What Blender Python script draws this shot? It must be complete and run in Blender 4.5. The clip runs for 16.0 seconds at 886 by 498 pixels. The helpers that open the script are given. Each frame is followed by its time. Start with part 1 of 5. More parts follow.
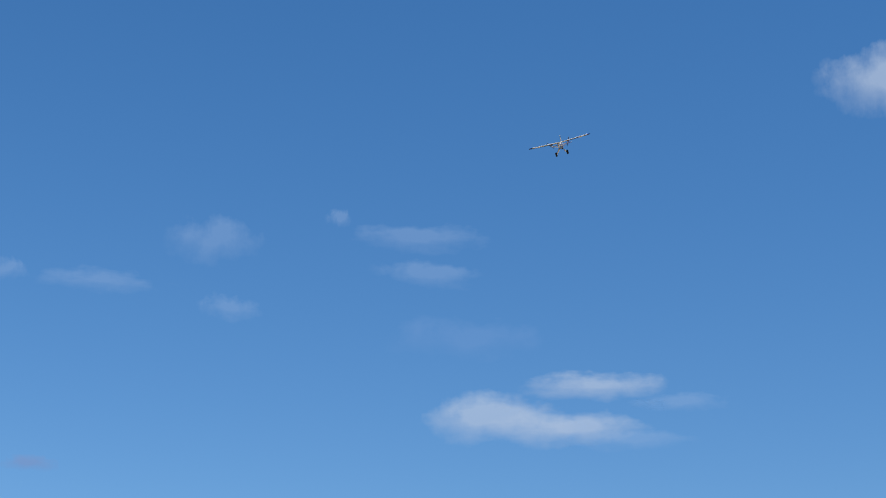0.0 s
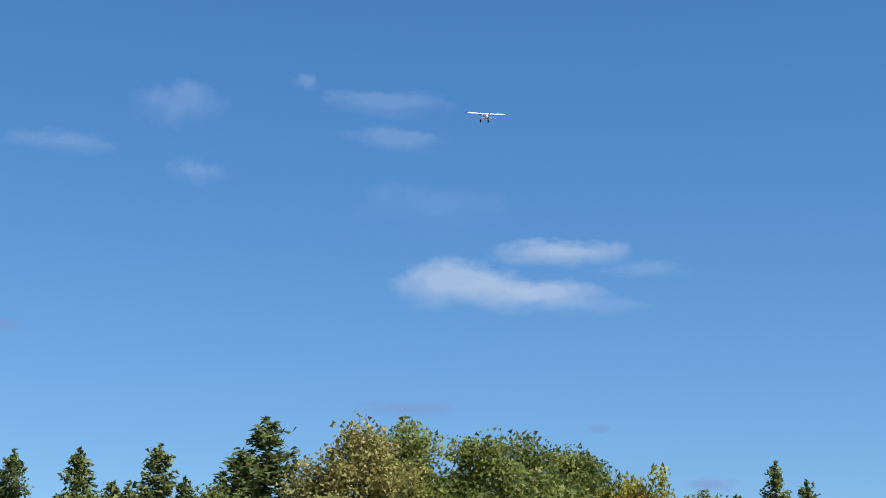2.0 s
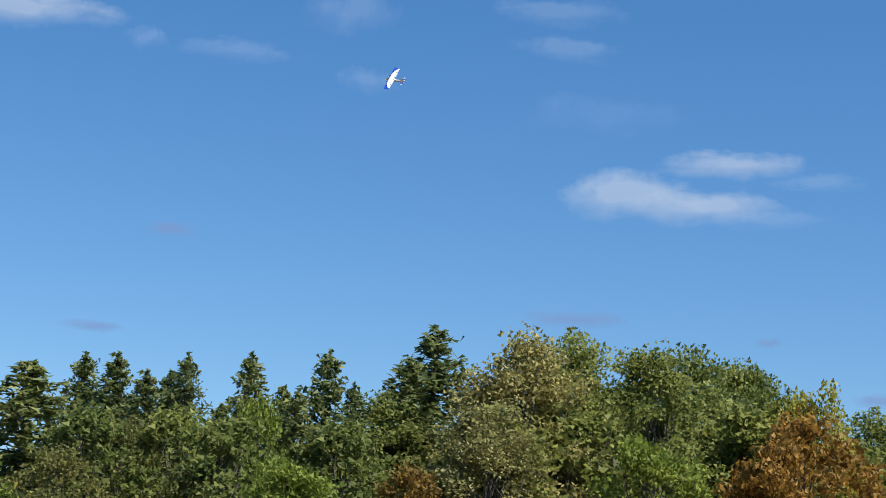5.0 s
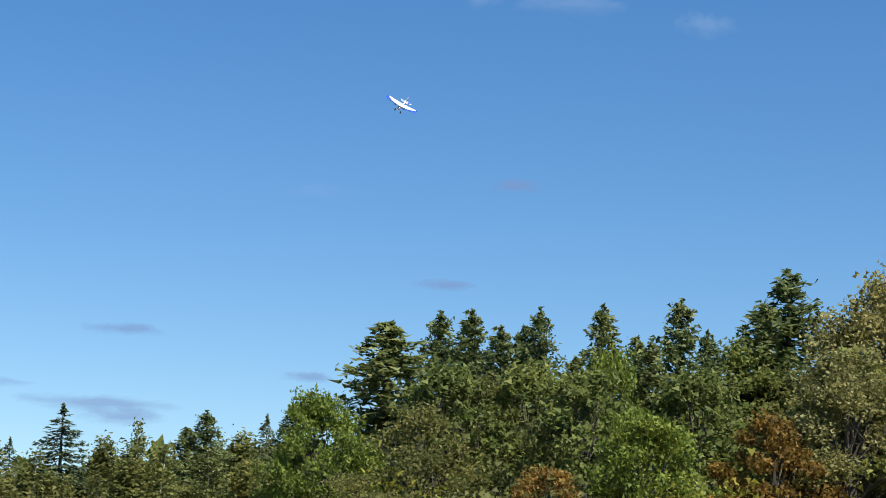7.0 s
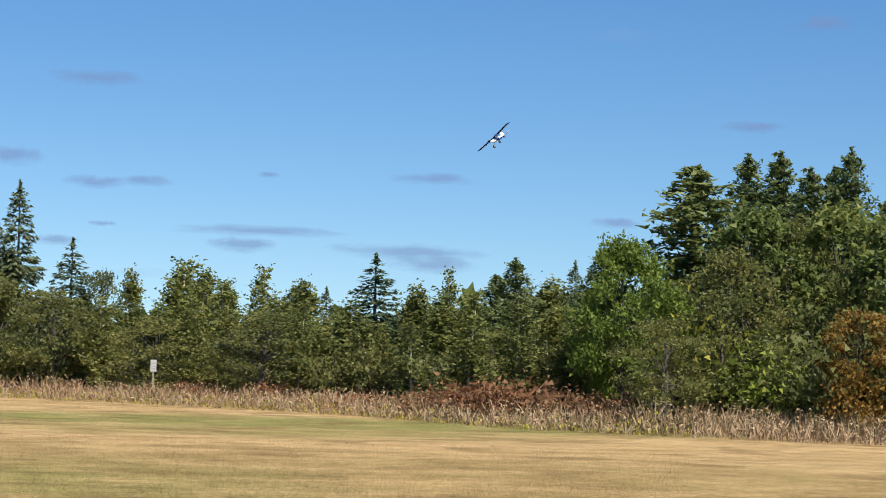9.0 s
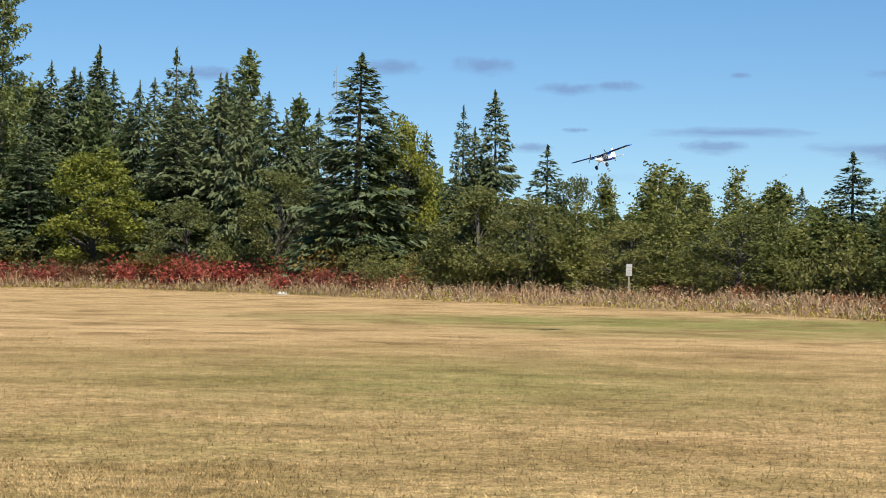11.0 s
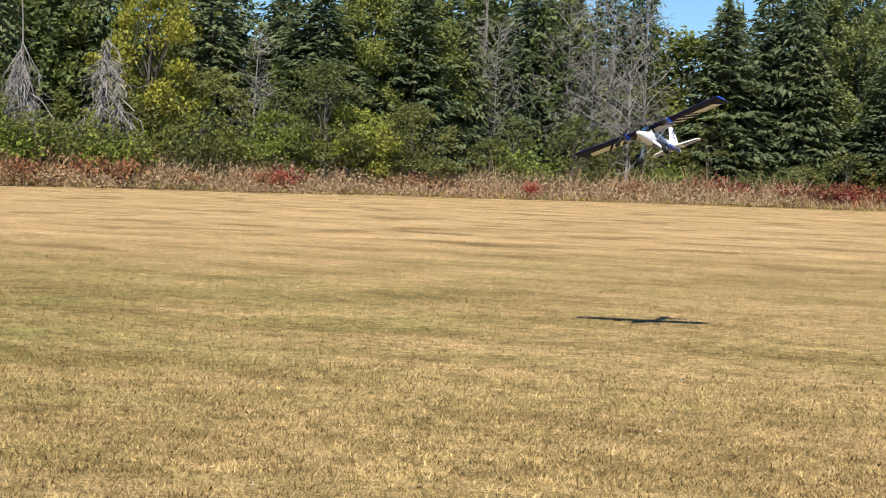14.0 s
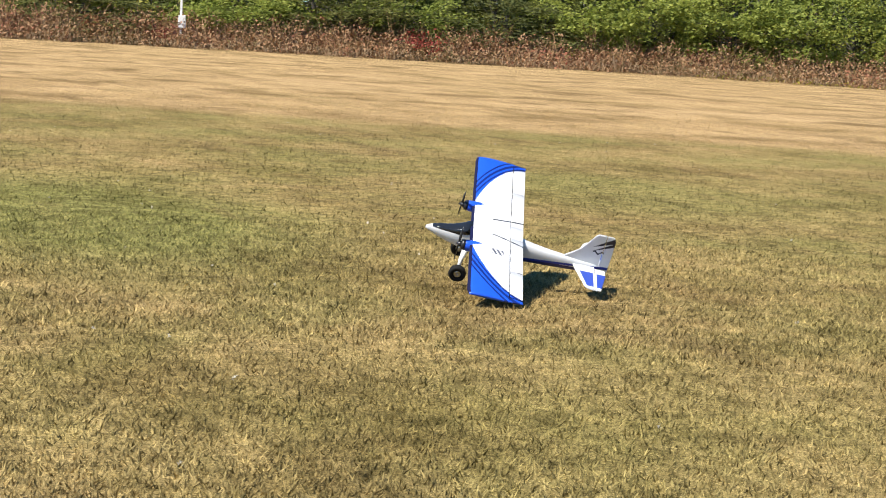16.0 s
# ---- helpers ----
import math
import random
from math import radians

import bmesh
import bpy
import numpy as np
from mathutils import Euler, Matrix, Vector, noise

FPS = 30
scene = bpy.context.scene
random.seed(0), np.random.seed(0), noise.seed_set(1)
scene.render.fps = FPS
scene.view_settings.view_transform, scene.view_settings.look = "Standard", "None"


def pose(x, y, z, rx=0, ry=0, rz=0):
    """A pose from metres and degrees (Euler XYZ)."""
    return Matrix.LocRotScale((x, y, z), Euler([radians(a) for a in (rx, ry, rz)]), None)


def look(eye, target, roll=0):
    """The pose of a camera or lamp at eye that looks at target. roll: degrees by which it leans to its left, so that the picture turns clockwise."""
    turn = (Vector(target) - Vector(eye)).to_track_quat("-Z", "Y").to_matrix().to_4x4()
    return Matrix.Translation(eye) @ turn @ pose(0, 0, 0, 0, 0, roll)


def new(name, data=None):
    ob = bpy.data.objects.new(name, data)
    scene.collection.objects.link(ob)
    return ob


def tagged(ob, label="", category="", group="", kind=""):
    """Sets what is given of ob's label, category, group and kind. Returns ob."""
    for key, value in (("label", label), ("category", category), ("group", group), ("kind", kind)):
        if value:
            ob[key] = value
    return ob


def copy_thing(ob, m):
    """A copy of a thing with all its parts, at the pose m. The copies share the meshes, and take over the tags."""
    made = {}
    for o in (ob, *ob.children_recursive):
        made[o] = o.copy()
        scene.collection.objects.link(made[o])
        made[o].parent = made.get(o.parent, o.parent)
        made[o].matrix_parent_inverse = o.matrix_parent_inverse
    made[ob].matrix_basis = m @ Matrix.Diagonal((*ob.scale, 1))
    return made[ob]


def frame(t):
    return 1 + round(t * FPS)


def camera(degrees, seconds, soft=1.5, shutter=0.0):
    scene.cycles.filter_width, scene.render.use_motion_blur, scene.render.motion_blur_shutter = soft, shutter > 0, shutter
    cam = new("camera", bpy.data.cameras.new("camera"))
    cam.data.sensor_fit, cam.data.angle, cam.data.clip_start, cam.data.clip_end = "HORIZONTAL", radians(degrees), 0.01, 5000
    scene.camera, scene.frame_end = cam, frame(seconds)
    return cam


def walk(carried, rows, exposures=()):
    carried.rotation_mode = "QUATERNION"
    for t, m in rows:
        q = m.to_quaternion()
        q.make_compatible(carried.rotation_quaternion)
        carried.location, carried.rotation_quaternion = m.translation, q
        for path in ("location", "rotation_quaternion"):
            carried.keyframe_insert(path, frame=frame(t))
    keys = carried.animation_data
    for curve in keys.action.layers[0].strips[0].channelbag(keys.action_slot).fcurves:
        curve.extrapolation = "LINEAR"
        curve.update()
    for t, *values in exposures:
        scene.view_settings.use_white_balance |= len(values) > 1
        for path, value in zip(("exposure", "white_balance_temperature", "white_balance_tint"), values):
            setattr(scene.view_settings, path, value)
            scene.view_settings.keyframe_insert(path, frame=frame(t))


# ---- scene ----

EYE = (0.0, 0.0, 1.6)


def aim(yaw, pitch, roll):
    """The camera at its stand, turned left of +y by yaw and up by pitch."""
    a, b = radians(yaw), radians(pitch)
    way = Vector((-math.sin(a) * math.cos(b), math.cos(a) * math.cos(b), math.sin(b)))
    return look(EYE, Vector(EYE) + way, roll)


cam = camera(26.73, 16.0, soft=1.0, shutter=0.03)
walk(cam, [
    (0, aim(-38.37, 17.95, 1.00)),
    (0.5, aim(-38.98, 16.79, 1.07)),
    (1, aim(-39.04, 15.82, 0.93)),
    (1.5, aim(-39.27, 14.84, 1.22)),
    (2, aim(-39.52, 13.85, 1.31)),
    (2.5, aim(-39.61, 12.97, 1.72)),
    (3, aim(-39.36, 12.26, 2.20)),
    (3.2, aim(-39.11, 12.01, 2.46)),
    (5.3, aim(-32.99, 10.76, 2.89)),
    (5.5, aim(-32.00, 10.68, 2.69)),
    (6, aim(-29.24, 10.37, 2.40)),
    (6.5, aim(-26.33, 9.79, 2.19)),
    (7, aim(-23.60, 8.93, 2.10)),
    (7.5, aim(-21.22, 7.75, 2.07)),
    (8, aim(-19.05, 6.39, 2.04)),
    (8.2, aim(-18.20, 5.85, 2.01)),
    (10.3, aim(-5.84, 1.50, 1.18)),
    (10.5, aim(-4.23, 1.22, 1.07)),
    (11, aim(0.06, 0.58, 1.05)),
    (11.5, aim(4.62, -0.12, 1.16)),
    (12, aim(9.18, -0.88, 1.39)),
    (12.5, aim(13.38, -1.69, 1.64)),
    (13, aim(17.11, -2.37, 1.90)),
    (13.5, aim(20.90, -2.65, 2.07)),
    (14, aim(25.81, -2.49, 2.15)),
    (14.5, aim(32.98, -2.38, 2.41)),
    (15, aim(42.86, -2.95, 2.57)),
    (15.3, aim(49.94, -3.70, 2.50)),
    (15.5, aim(54.93, -4.37, 2.72)),
    (15.8, aim(62.50, -5.73, 3.92)),
    (16, aim(67.35, -6.67, 3.44)),
], exposures=[(0, 0.72), (0.5, 0.76), (1.0, 0.81), (1.5, 0.84), (2.5, 0.82), (7.5, 0.79), (10.5, 0.66), (12.0, 0.66), (13.0, 0.76), (14.0, 0.82), (16.0, 0.84)])

# ---- light ----
SUN_HIGH, SUN_TURN = radians(53), radians(199.6)
SUN_WAY = Vector((-math.sin(SUN_TURN) * math.cos(SUN_HIGH), math.cos(SUN_TURN) * math.cos(SUN_HIGH), math.sin(SUN_HIGH)))
world = bpy.data.worlds.new("sky")
scene.world = world
world.use_nodes = True
wn = world.node_tree
sky = wn.nodes.new("ShaderNodeTexSky")
sky.sky_type, sky.sun_disc = "NISHITA", False
sky.sun_elevation, sky.sun_rotation = SUN_HIGH, math.atan2(SUN_WAY.x, SUN_WAY.y)
sky.air_density, sky.dust_density, sky.ozone_density = 1.0, 0.0, 3.0
back = wn.nodes["Background"]
tone = wn.nodes.new("ShaderNodeHueSaturation")
tone.inputs["Saturation"].default_value, tone.inputs["Value"].default_value = 1.29, 1.0
tone.inputs["Hue"].default_value = 0.503
wn.links.new(sky.outputs[0], tone.inputs["Color"])
# the clear dry air keeps its blue down to the treetops
way = wn.nodes.new("ShaderNodeTexCoord")
lift = wn.nodes.new("ShaderNodeMapping")
lift.inputs["Location"].default_value, lift.inputs["Scale"].default_value = (0, 0, 0.055), (1, 1, 0.9)
wn.links.new(way.outputs["Generated"], lift.inputs["Vector"])
wn.links.new(lift.outputs[0], sky.inputs["Vector"])
wn.links.new(tone.outputs[0], back.inputs[0])
back.inputs[1].default_value = 0.0765
lamp = bpy.data.lights.new("sun", "SUN")
lamp.energy, lamp.angle, lamp.color = 5.0, radians(0.53), (1.0, 0.94, 0.84)
sun = new("sun", lamp)
sun.matrix_world = look(SUN_WAY * 60, (0, 0, 0))

# ---- materials ----
class Nodes:
    """A short hand for node materials."""

    def __init__(self, name):
        self.mat = bpy.data.materials.new(name)
        self.mat.use_nodes = True
        self.tree = self.mat.node_tree
        self.bsdf = self.tree.nodes["Principled BSDF"]
        self.out = self.tree.nodes["Material Output"]

    def add(self, kind, **values):
        node = self.tree.nodes.new("ShaderNode" + kind)
        for key, value in values.items():
            if key == "op":
                node.operation = value
            elif key == "mode":
                node.blend_type = value
            else:
                node.inputs[key.replace("_", " ")].default_value = value
        return node

    def link(self, a, b):
        self.tree.links.new(a, b)
        return b

    def math(self, op, a, b=0.0, c=0.0, clamp=False):
        node = self.tree.nodes.new("ShaderNodeMath")
        node.operation, node.use_clamp = op, clamp
        for slot, value in zip(node.inputs, (a, b, c)):
            if isinstance(value, (int, float)):
                slot.default_value = value
            else:
                self.link(value, slot)
        return node.outputs[0]

    def noise(self, scale, detail=3.0, rough=0.55, vector=None, stretch=None):
        node = self.add("TexNoise", Scale=scale, Detail=detail, Roughness=rough)
        if vector is not None:
            if stretch:
                m = self.add("Mapping")
                m.inputs["Scale"].default_value = stretch[:3]
                m.inputs["Rotation"].default_value = (0, 0, stretch[3] if len(stretch) > 3 else 0)
                self.link(vector, m.inputs["Vector"])
                vector = m.outputs[0]
            self.link(vector, node.inputs["Vector"])
        return node.outputs["Fac"]

    def ramp(self, fac, *stops):
        node = self.tree.nodes.new("ShaderNodeValToRGB")
        el = node.color_ramp.elements
        while len(el) < len(stops):
            el.new(0.5)
        for e, (at, color) in zip(el, stops):
            e.position, e.color = at, (*color, 1) if len(color) == 3 else color
        self.link(fac, node.inputs[0])
        return node.outputs[0]

    def mix(self, fac, a, b, mode="MIX"):
        node = self.tree.nodes.new("ShaderNodeMixRGB")
        node.blend_type = mode
        for slot, value in zip(node.inputs, (fac, a, b)):
            if isinstance(value, (int, float)):
                slot.default_value = value
            elif isinstance(value, tuple):
                slot.default_value = (*value, 1)
            else:
                self.link(value, slot)
        return node.outputs[0]

    def base(self, color, rough=0.6, spec=0.3, metal=0.0):
        if isinstance(color, tuple):
            self.bsdf.inputs["Base Color"].default_value = (*color, 1)
        else:
            self.link(color, self.bsdf.inputs["Base Color"])
        self.bsdf.inputs["Roughness"].default_value = rough
        self.bsdf.inputs["Specular IOR Level"].default_value = spec
        self.bsdf.inputs["Metallic"].default_value = metal
        return self

    def bump(self, height, strength, distance):
        node = self.add("Bump", Strength=strength, Distance=distance)
        self.link(height, node.inputs["Height"])
        self.link(node.outputs[0], self.bsdf.inputs["Normal"])

    def place(self):
        return self.add("NewGeometry").outputs["Position"]

    def local(self):
        return self.add("TexCoord").outputs["Object"]

    def island(self):
        return self.add("NewGeometry").outputs["Random Per Island"]

    def one(self):
        return self.add("ObjectInfo").outputs["Random"]


def leaf_material(name, dark, mid, light, thin=0.4, accent=None):
    n = Nodes(name)
    wide = n.noise(0.45, 2, 0.5, n.place())
    clump = n.noise(1.7, 2, 0.5, n.place())
    mixed = n.math("ADD", n.math("MULTIPLY", n.island(), 0.36), n.math("MULTIPLY", wide, 0.30))
    mixed = n.math("ADD", mixed, n.math("MULTIPLY", clump, 0.42))
    stops = [(0.2, dark), (0.52, mid), (0.86, light)]
    color = n.ramp(mixed, *stops)
    if accent:
        color = n.mix(n.ramp(n.noise(0.8, 2, 0.5, n.place()), (0.52, (0, 0, 0)), (0.64, (1, 1, 1))), color, accent)
    shade = n.ramp(n.one(), (0.0, (0.76, 0.82, 0.78)), (1.0, (1.26, 1.18, 1.04)))
    color = n.mix(1.0, color, shade, "MULTIPLY")
    n.base(color, 0.6, 0.25)
    back_light = n.add("BsdfTranslucent")
    n.link(color, back_light.inputs["Color"])
    both = n.add("MixShader", Fac=min(0.5, thin + 0.14))
    n.link(n.bsdf.outputs[0], both.inputs[1])
    n.link(back_light.outputs[0], both.inputs[2])
    n.link(both.outputs[0], n.out.inputs["Surface"])
    return n.mat


def bark_material(name, a, b):
    n = Nodes(name)
    pos = n.local()
    color = n.mix(n.noise(3.0, 4, 0.6, pos, (3, 3, 0.6)), a, b)
    n.base(color, 0.85, 0.2)
    n.bump(n.noise(20, 3, 0.6, pos, (2, 2, 0.4)), 0.6, 0.03)
    return n.mat


LEAF = {
    "spruce": leaf_material("spruce_needles", (0.048, 0.072, 0.040), (0.106, 0.136, 0.070), (0.195, 0.222, 0.118), 0.25),
    "pine": leaf_material("pine_needles", (0.046, 0.070, 0.028), (0.128, 0.162, 0.060), (0.245, 0.265, 0.10), 0.25),
    "oak": leaf_material("oak_leaves", (0.050, 0.069, 0.020), (0.155, 0.190, 0.052), (0.31, 0.33, 0.098)),
    "green_tree": leaf_material("maple_leaves", (0.055, 0.088, 0.015), (0.155, 0.21, 0.035), (0.31, 0.35, 0.07), 0.3),
    "olive_tree": leaf_material("willow_leaves", (0.046, 0.058, 0.020), (0.134, 0.147, 0.048), (0.26, 0.26, 0.094)),
    "birch": leaf_material("birch_leaves", (0.062, 0.076, 0.026), (0.155, 0.175, 0.052), (0.30, 0.30, 0.11)),
    "bush": leaf_material("bush_leaves", (0.085, 0.115, 0.024), (0.26, 0.30, 0.062), (0.46, 0.48, 0.12), 0.35),
    "gold_bush": leaf_material("yellowing_bush_leaves", (0.12, 0.125, 0.02), (0.32, 0.31, 0.05), (0.52, 0.46, 0.10), 0.35),
    "yellow_tree": leaf_material("yellowing_leaves", (0.066, 0.075, 0.014), (0.215, 0.228, 0.038), (0.37, 0.35, 0.07), 0.3),
    "gold_oak": leaf_material("golden_oak_leaves", (0.088, 0.088, 0.032), (0.245, 0.226, 0.080), (0.45, 0.40, 0.165), 0.25),
    "orange_tree": leaf_material("orange_leaves", (0.055, 0.042, 0.012), (0.22, 0.13, 0.030), (0.40, 0.235, 0.052), 0.3),
    "red_shrub": leaf_material("red_leaves", (0.06, 0.018, 0.018), (0.26, 0.056, 0.045), (0.44, 0.13, 0.085), 0.3),
    "rust_shrub": leaf_material("rust_leaves", (0.09, 0.04, 0.022), (0.215, 0.10, 0.052), (0.37, 0.195, 0.10), 0.25),
}
BARK = bark_material("grey_bark", (0.05, 0.044, 0.037), (0.13, 0.115, 0.098))
DEAD = bark_material("weathered_wood", (0.13, 0.12, 0.11), (0.27, 0.255, 0.235))
PALE = bark_material("pale_bark", (0.34, 0.31, 0.27), (0.60, 0.57, 0.52))


def turf_color(n):
    """Mown dry grass with green and brown patches, on world positions."""
    pos = n.place()
    sep = n.add("SeparateXYZ")
    n.link(pos, sep.inputs[0])
    x, y = sep.outputs[0], sep.outputs[1]

    def patch(cx, cy, rx, ry, soft=0.5):
        dx = n.math("DIVIDE", n.math("SUBTRACT", x, cx), rx)
        dy = n.math("DIVIDE", n.math("SUBTRACT", y, cy), ry)
        d = n.math("SQRT", n.math("ADD", n.math("MULTIPLY", dx, dx), n.math("MULTIPLY", dy, dy)))
        return n.math("DIVIDE", n.math("SUBTRACT", 1.0 + soft / 2, d), soft, clamp=True)

    streak = n.noise(0.10, 4, 0.6, pos, (1.0, 3.2, 1.0, 0.12))
    fine = n.noise(0.55, 4, 0.65, pos, (1.0, 2.0, 1.0, 0.1))
    across = n.math("ADD", n.math("ADD", n.math("MULTIPLY", x, -0.891), n.math("MULTIPLY", y, 0.454)), n.math("MULTIPLY", fine, 2.5))
    strip = n.math("MULTIPLY", n.math("DIVIDE", n.math("SUBTRACT", 33.4, across), 1.6, clamp=True), n.math("DIVIDE", n.math("SUBTRACT", 30.0, y), 13.0, clamp=True))
    strip = n.math("MULTIPLY", strip, n.math("DIVIDE", n.math("SUBTRACT", -2.5, x), 8.0, clamp=True))
    worn = n.math("MAXIMUM", n.math("MULTIPLY", strip, 0.86), n.math("MULTIPLY", patch(1, 29, 19, 9, 0.9), 0.55))
    worn = n.math("MAXIMUM", worn, n.math("MULTIPLY", patch(-3, 12, 15, 9, 1.0), 0.5))
    worn = n.math("ADD", worn, n.math("MULTIPLY", patch(-5.8, 3.7, 2.8, 2.4, 1.2), 0.65))
    worn = n.math("SUBTRACT", worn, n.math("MULTIPLY", patch(-12.5, 2.2, 4.5, 2.2, 1.0), 0.3))
    worn = n.math("ADD", n.math("MULTIPLY", worn, 0.8), n.math("MULTIPLY", n.math("SUBTRACT", streak, 0.5), 0.9))
    worn = n.math("ADD", worn, n.math("MULTIPLY", n.math("SUBTRACT", fine, 0.5), 1.1), clamp=True)
    color = n.mix(worn, (0.43, 0.305, 0.160), (0.252, 0.200, 0.083))
    lush = n.math("MULTIPLY", n.ramp(n.noise(0.13, 3, 0.55, pos), (0.50, (0, 0, 0)), (0.68, (1, 1, 1))), 0.35)
    lush = n.math("MULTIPLY", lush, worn)
    lush = n.math("MAXIMUM", lush, n.math("MULTIPLY", patch(11, 58, 16, 7, 0.8), n.math("MULTIPLY", n.ramp(fine, (0.25, (0, 0, 0)), (0.5, (1, 1, 1))), 0.95)))
    lush = n.math("MAXIMUM", lush, n.math("MULTIPLY", n.math("MAXIMUM", patch(-14.6, 3.0, 3.6, 1.8, 0.9), n.math("MULTIPLY", patch(-17.7, 9.4, 3.0, 1.8, 0.9), 0.7)), 0.85))
    lush = n.math("MAXIMUM", lush, n.math("MULTIPLY", strip, n.math("MULTIPLY", n.ramp(n.noise(0.5, 3, 0.6, pos), (0.40, (0, 0, 0)), (0.62, (1, 1, 1))), 0.48)))
    ragged = n.ramp(fine, (0.28, (0.25, 0.25, 0.25)), (0.55, (1, 1, 1)))
    for spot, weight in ((patch(0.2, 26.5, 4.2, 5.5, 1.1), 0.6), (patch(-3.2, 17.0, 2.6, 2.6, 1.2), 0.2), (patch(8.0, 50.0, 7.0, 5.0, 1.0), 0.7)):
        lush = n.math("MAXIMUM", lush, n.math("MULTIPLY", n.math("MULTIPLY", spot, ragged), weight))
    color = n.mix(lush, color, (0.192, 0.198, 0.068))
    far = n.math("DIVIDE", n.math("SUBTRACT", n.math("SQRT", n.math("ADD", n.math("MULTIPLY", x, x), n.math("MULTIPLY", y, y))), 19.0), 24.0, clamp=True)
    brown = n.ramp(n.noise(0.35, 4, 0.6, pos, (1.0, 2.4, 1.0, 0.1)), (0.56, (0, 0, 0)), (0.74, (1, 1, 1)))
    dash = n.ramp(n.noise(0.8, 3, 0.6, pos, (0.5, 2.2, 1.0, 0.1)), (0.585, (0, 0, 0)), (0.70, (1, 1, 1)))
    brown = n.math("MAXIMUM", brown, n.math("MULTIPLY", dash, 0.9))
    color = n.mix(n.math("MULTIPLY", brown, n.math("MULTIPLY_ADD", far, 0.3, 0.4)), color, (0.17, 0.118, 0.058))
    ruts = n.ramp(n.noise(0.40, 3, 0.5, pos), (0.555, (0, 0, 0)), (0.62, (1, 1, 1)))
    color = n.mix(n.math("MULTIPLY", n.math("MULTIPLY", ruts, far), 0.7), color, (0.20, 0.135, 0.066))
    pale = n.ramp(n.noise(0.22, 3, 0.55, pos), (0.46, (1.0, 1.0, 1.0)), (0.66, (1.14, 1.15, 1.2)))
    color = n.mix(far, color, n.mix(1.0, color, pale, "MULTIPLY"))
    lumps = n.noise(2.4, 4, 0.65, pos)
    swath = n.noise(0.42, 4, 0.65, pos, (0.8, 1.2, 1.0, 0.12))
    color = n.mix(1.0, color, n.ramp(swath, (0.36, (0.76, 0.75, 0.71)), (0.5, (0.97, 0.97, 0.97)), (0.66, (1.13, 1.13, 1.14))), "MULTIPLY")
    color = n.mix(n.math("MULTIPLY_ADD", far, -0.8, 1.0), color, n.ramp(lumps, (0.34, (0.70, 0.70, 0.67)), (0.5, (0.98, 0.98, 0.97)), (0.66, (1.18, 1.17, 1.15))), "MULTIPLY")
    tuft = n.noise(7.0, 3, 0.6, pos, (1.0, 1.0, 1.0))
    tips = n.noise(26.0, 3, 0.65, pos)
    color = n.mix(n.math("MULTIPLY_ADD", far, -0.8, 1.0), color, n.ramp(tuft, (0.34, (0.66, 0.66, 0.62)), (0.52, (1.0, 1.0, 1.0)), (0.70, (1.16, 1.15, 1.12))), "MULTIPLY")
    color = n.mix(1.0, color, n.ramp(tips, (0.34, (0.48, 0.47, 0.43)), (0.52, (1.0, 1.0, 1.0)), (0.70, (1.25, 1.23, 1.2))), "MULTIPLY")
    return pos, color


def turf_material():
    n = Nodes("mown_dry_grass")
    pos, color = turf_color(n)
    grain = n.noise(9.0, 5, 0.7, pos)
    blades = n.noise(80.0, 3, 0.75, pos)
    color = n.mix(1.0, color, n.ramp(grain, (0.28, (0.7, 0.69, 0.66)), (0.5, (0.97, 0.96, 0.94)), (0.70, (1.22, 1.2, 1.17))), "MULTIPLY")
    color = n.mix(0.9, color, n.ramp(blades, (0.36, (0.20, 0.19, 0.16)), (0.64, (1.6, 1.56, 1.5))), "MULTIPLY")
    n.base(color, 0.95, 0.02)
    n.bump(n.math("ADD", grain, n.math("MULTIPLY", blades, 0.5)), 0.5, 0.04)
    return n.mat


def blade_material():
    n = Nodes("grass_blades")
    pos, color = turf_color(n)
    vary = n.ramp(n.island(), (0.0, (0.62, 0.62, 0.55)), (0.5, (1.0, 1.0, 0.94)), (1.0, (1.5, 1.45, 1.36)))
    color = n.mix(1.0, color, vary, "MULTIPLY")
    n.base(color, 0.85, 0.05)
    return n.mat


def weed_material(name, *stops):
    n = Nodes(name)
    wide = n.noise(0.16, 3, 0.6, n.place())
    mixed = n.math("ADD", n.math("MULTIPLY", n.island(), 0.55), n.math("MULTIPLY", n.math("SUBTRACT", wide, 0.3), 1.1))
    n.base(n.ramp(mixed, *((at, tuple(0.86 * c for c in color)) for at, color in stops)), 0.75, 0.15)
    return n.mat


TURF, BLADES = turf_material(), blade_material()
DRY_WEED = weed_material("dry_weeds", (0.1, (0.13, 0.11, 0.045)), (0.4, (0.29, 0.20, 0.12)), (0.62, (0.40, 0.29, 0.17)), (0.9, (0.26, 0.13, 0.08)))
RUST_WEED = weed_material("rusty_weeds", (0.12, (0.085, 0.09, 0.028)), (0.36, (0.20, 0.11, 0.05)), (0.62, (0.40, 0.25, 0.135)), (0.9, (0.27, 0.07, 0.045)))


def plain(name, color, rough=0.5, spec=0.5, metal=0.0, vary=0.1, scale=40):
    n = Nodes(name)
    low, high = tuple(c * (1 - vary) for c in color), tuple(min(1, c * (1 + vary)) for c in color)
    n.base(n.mix(n.noise(scale, 3, 0.6, n.local()), low, high), rough, spec, metal)
    return n.mat

# ---- building ----
rng = np.random.default_rng(7)


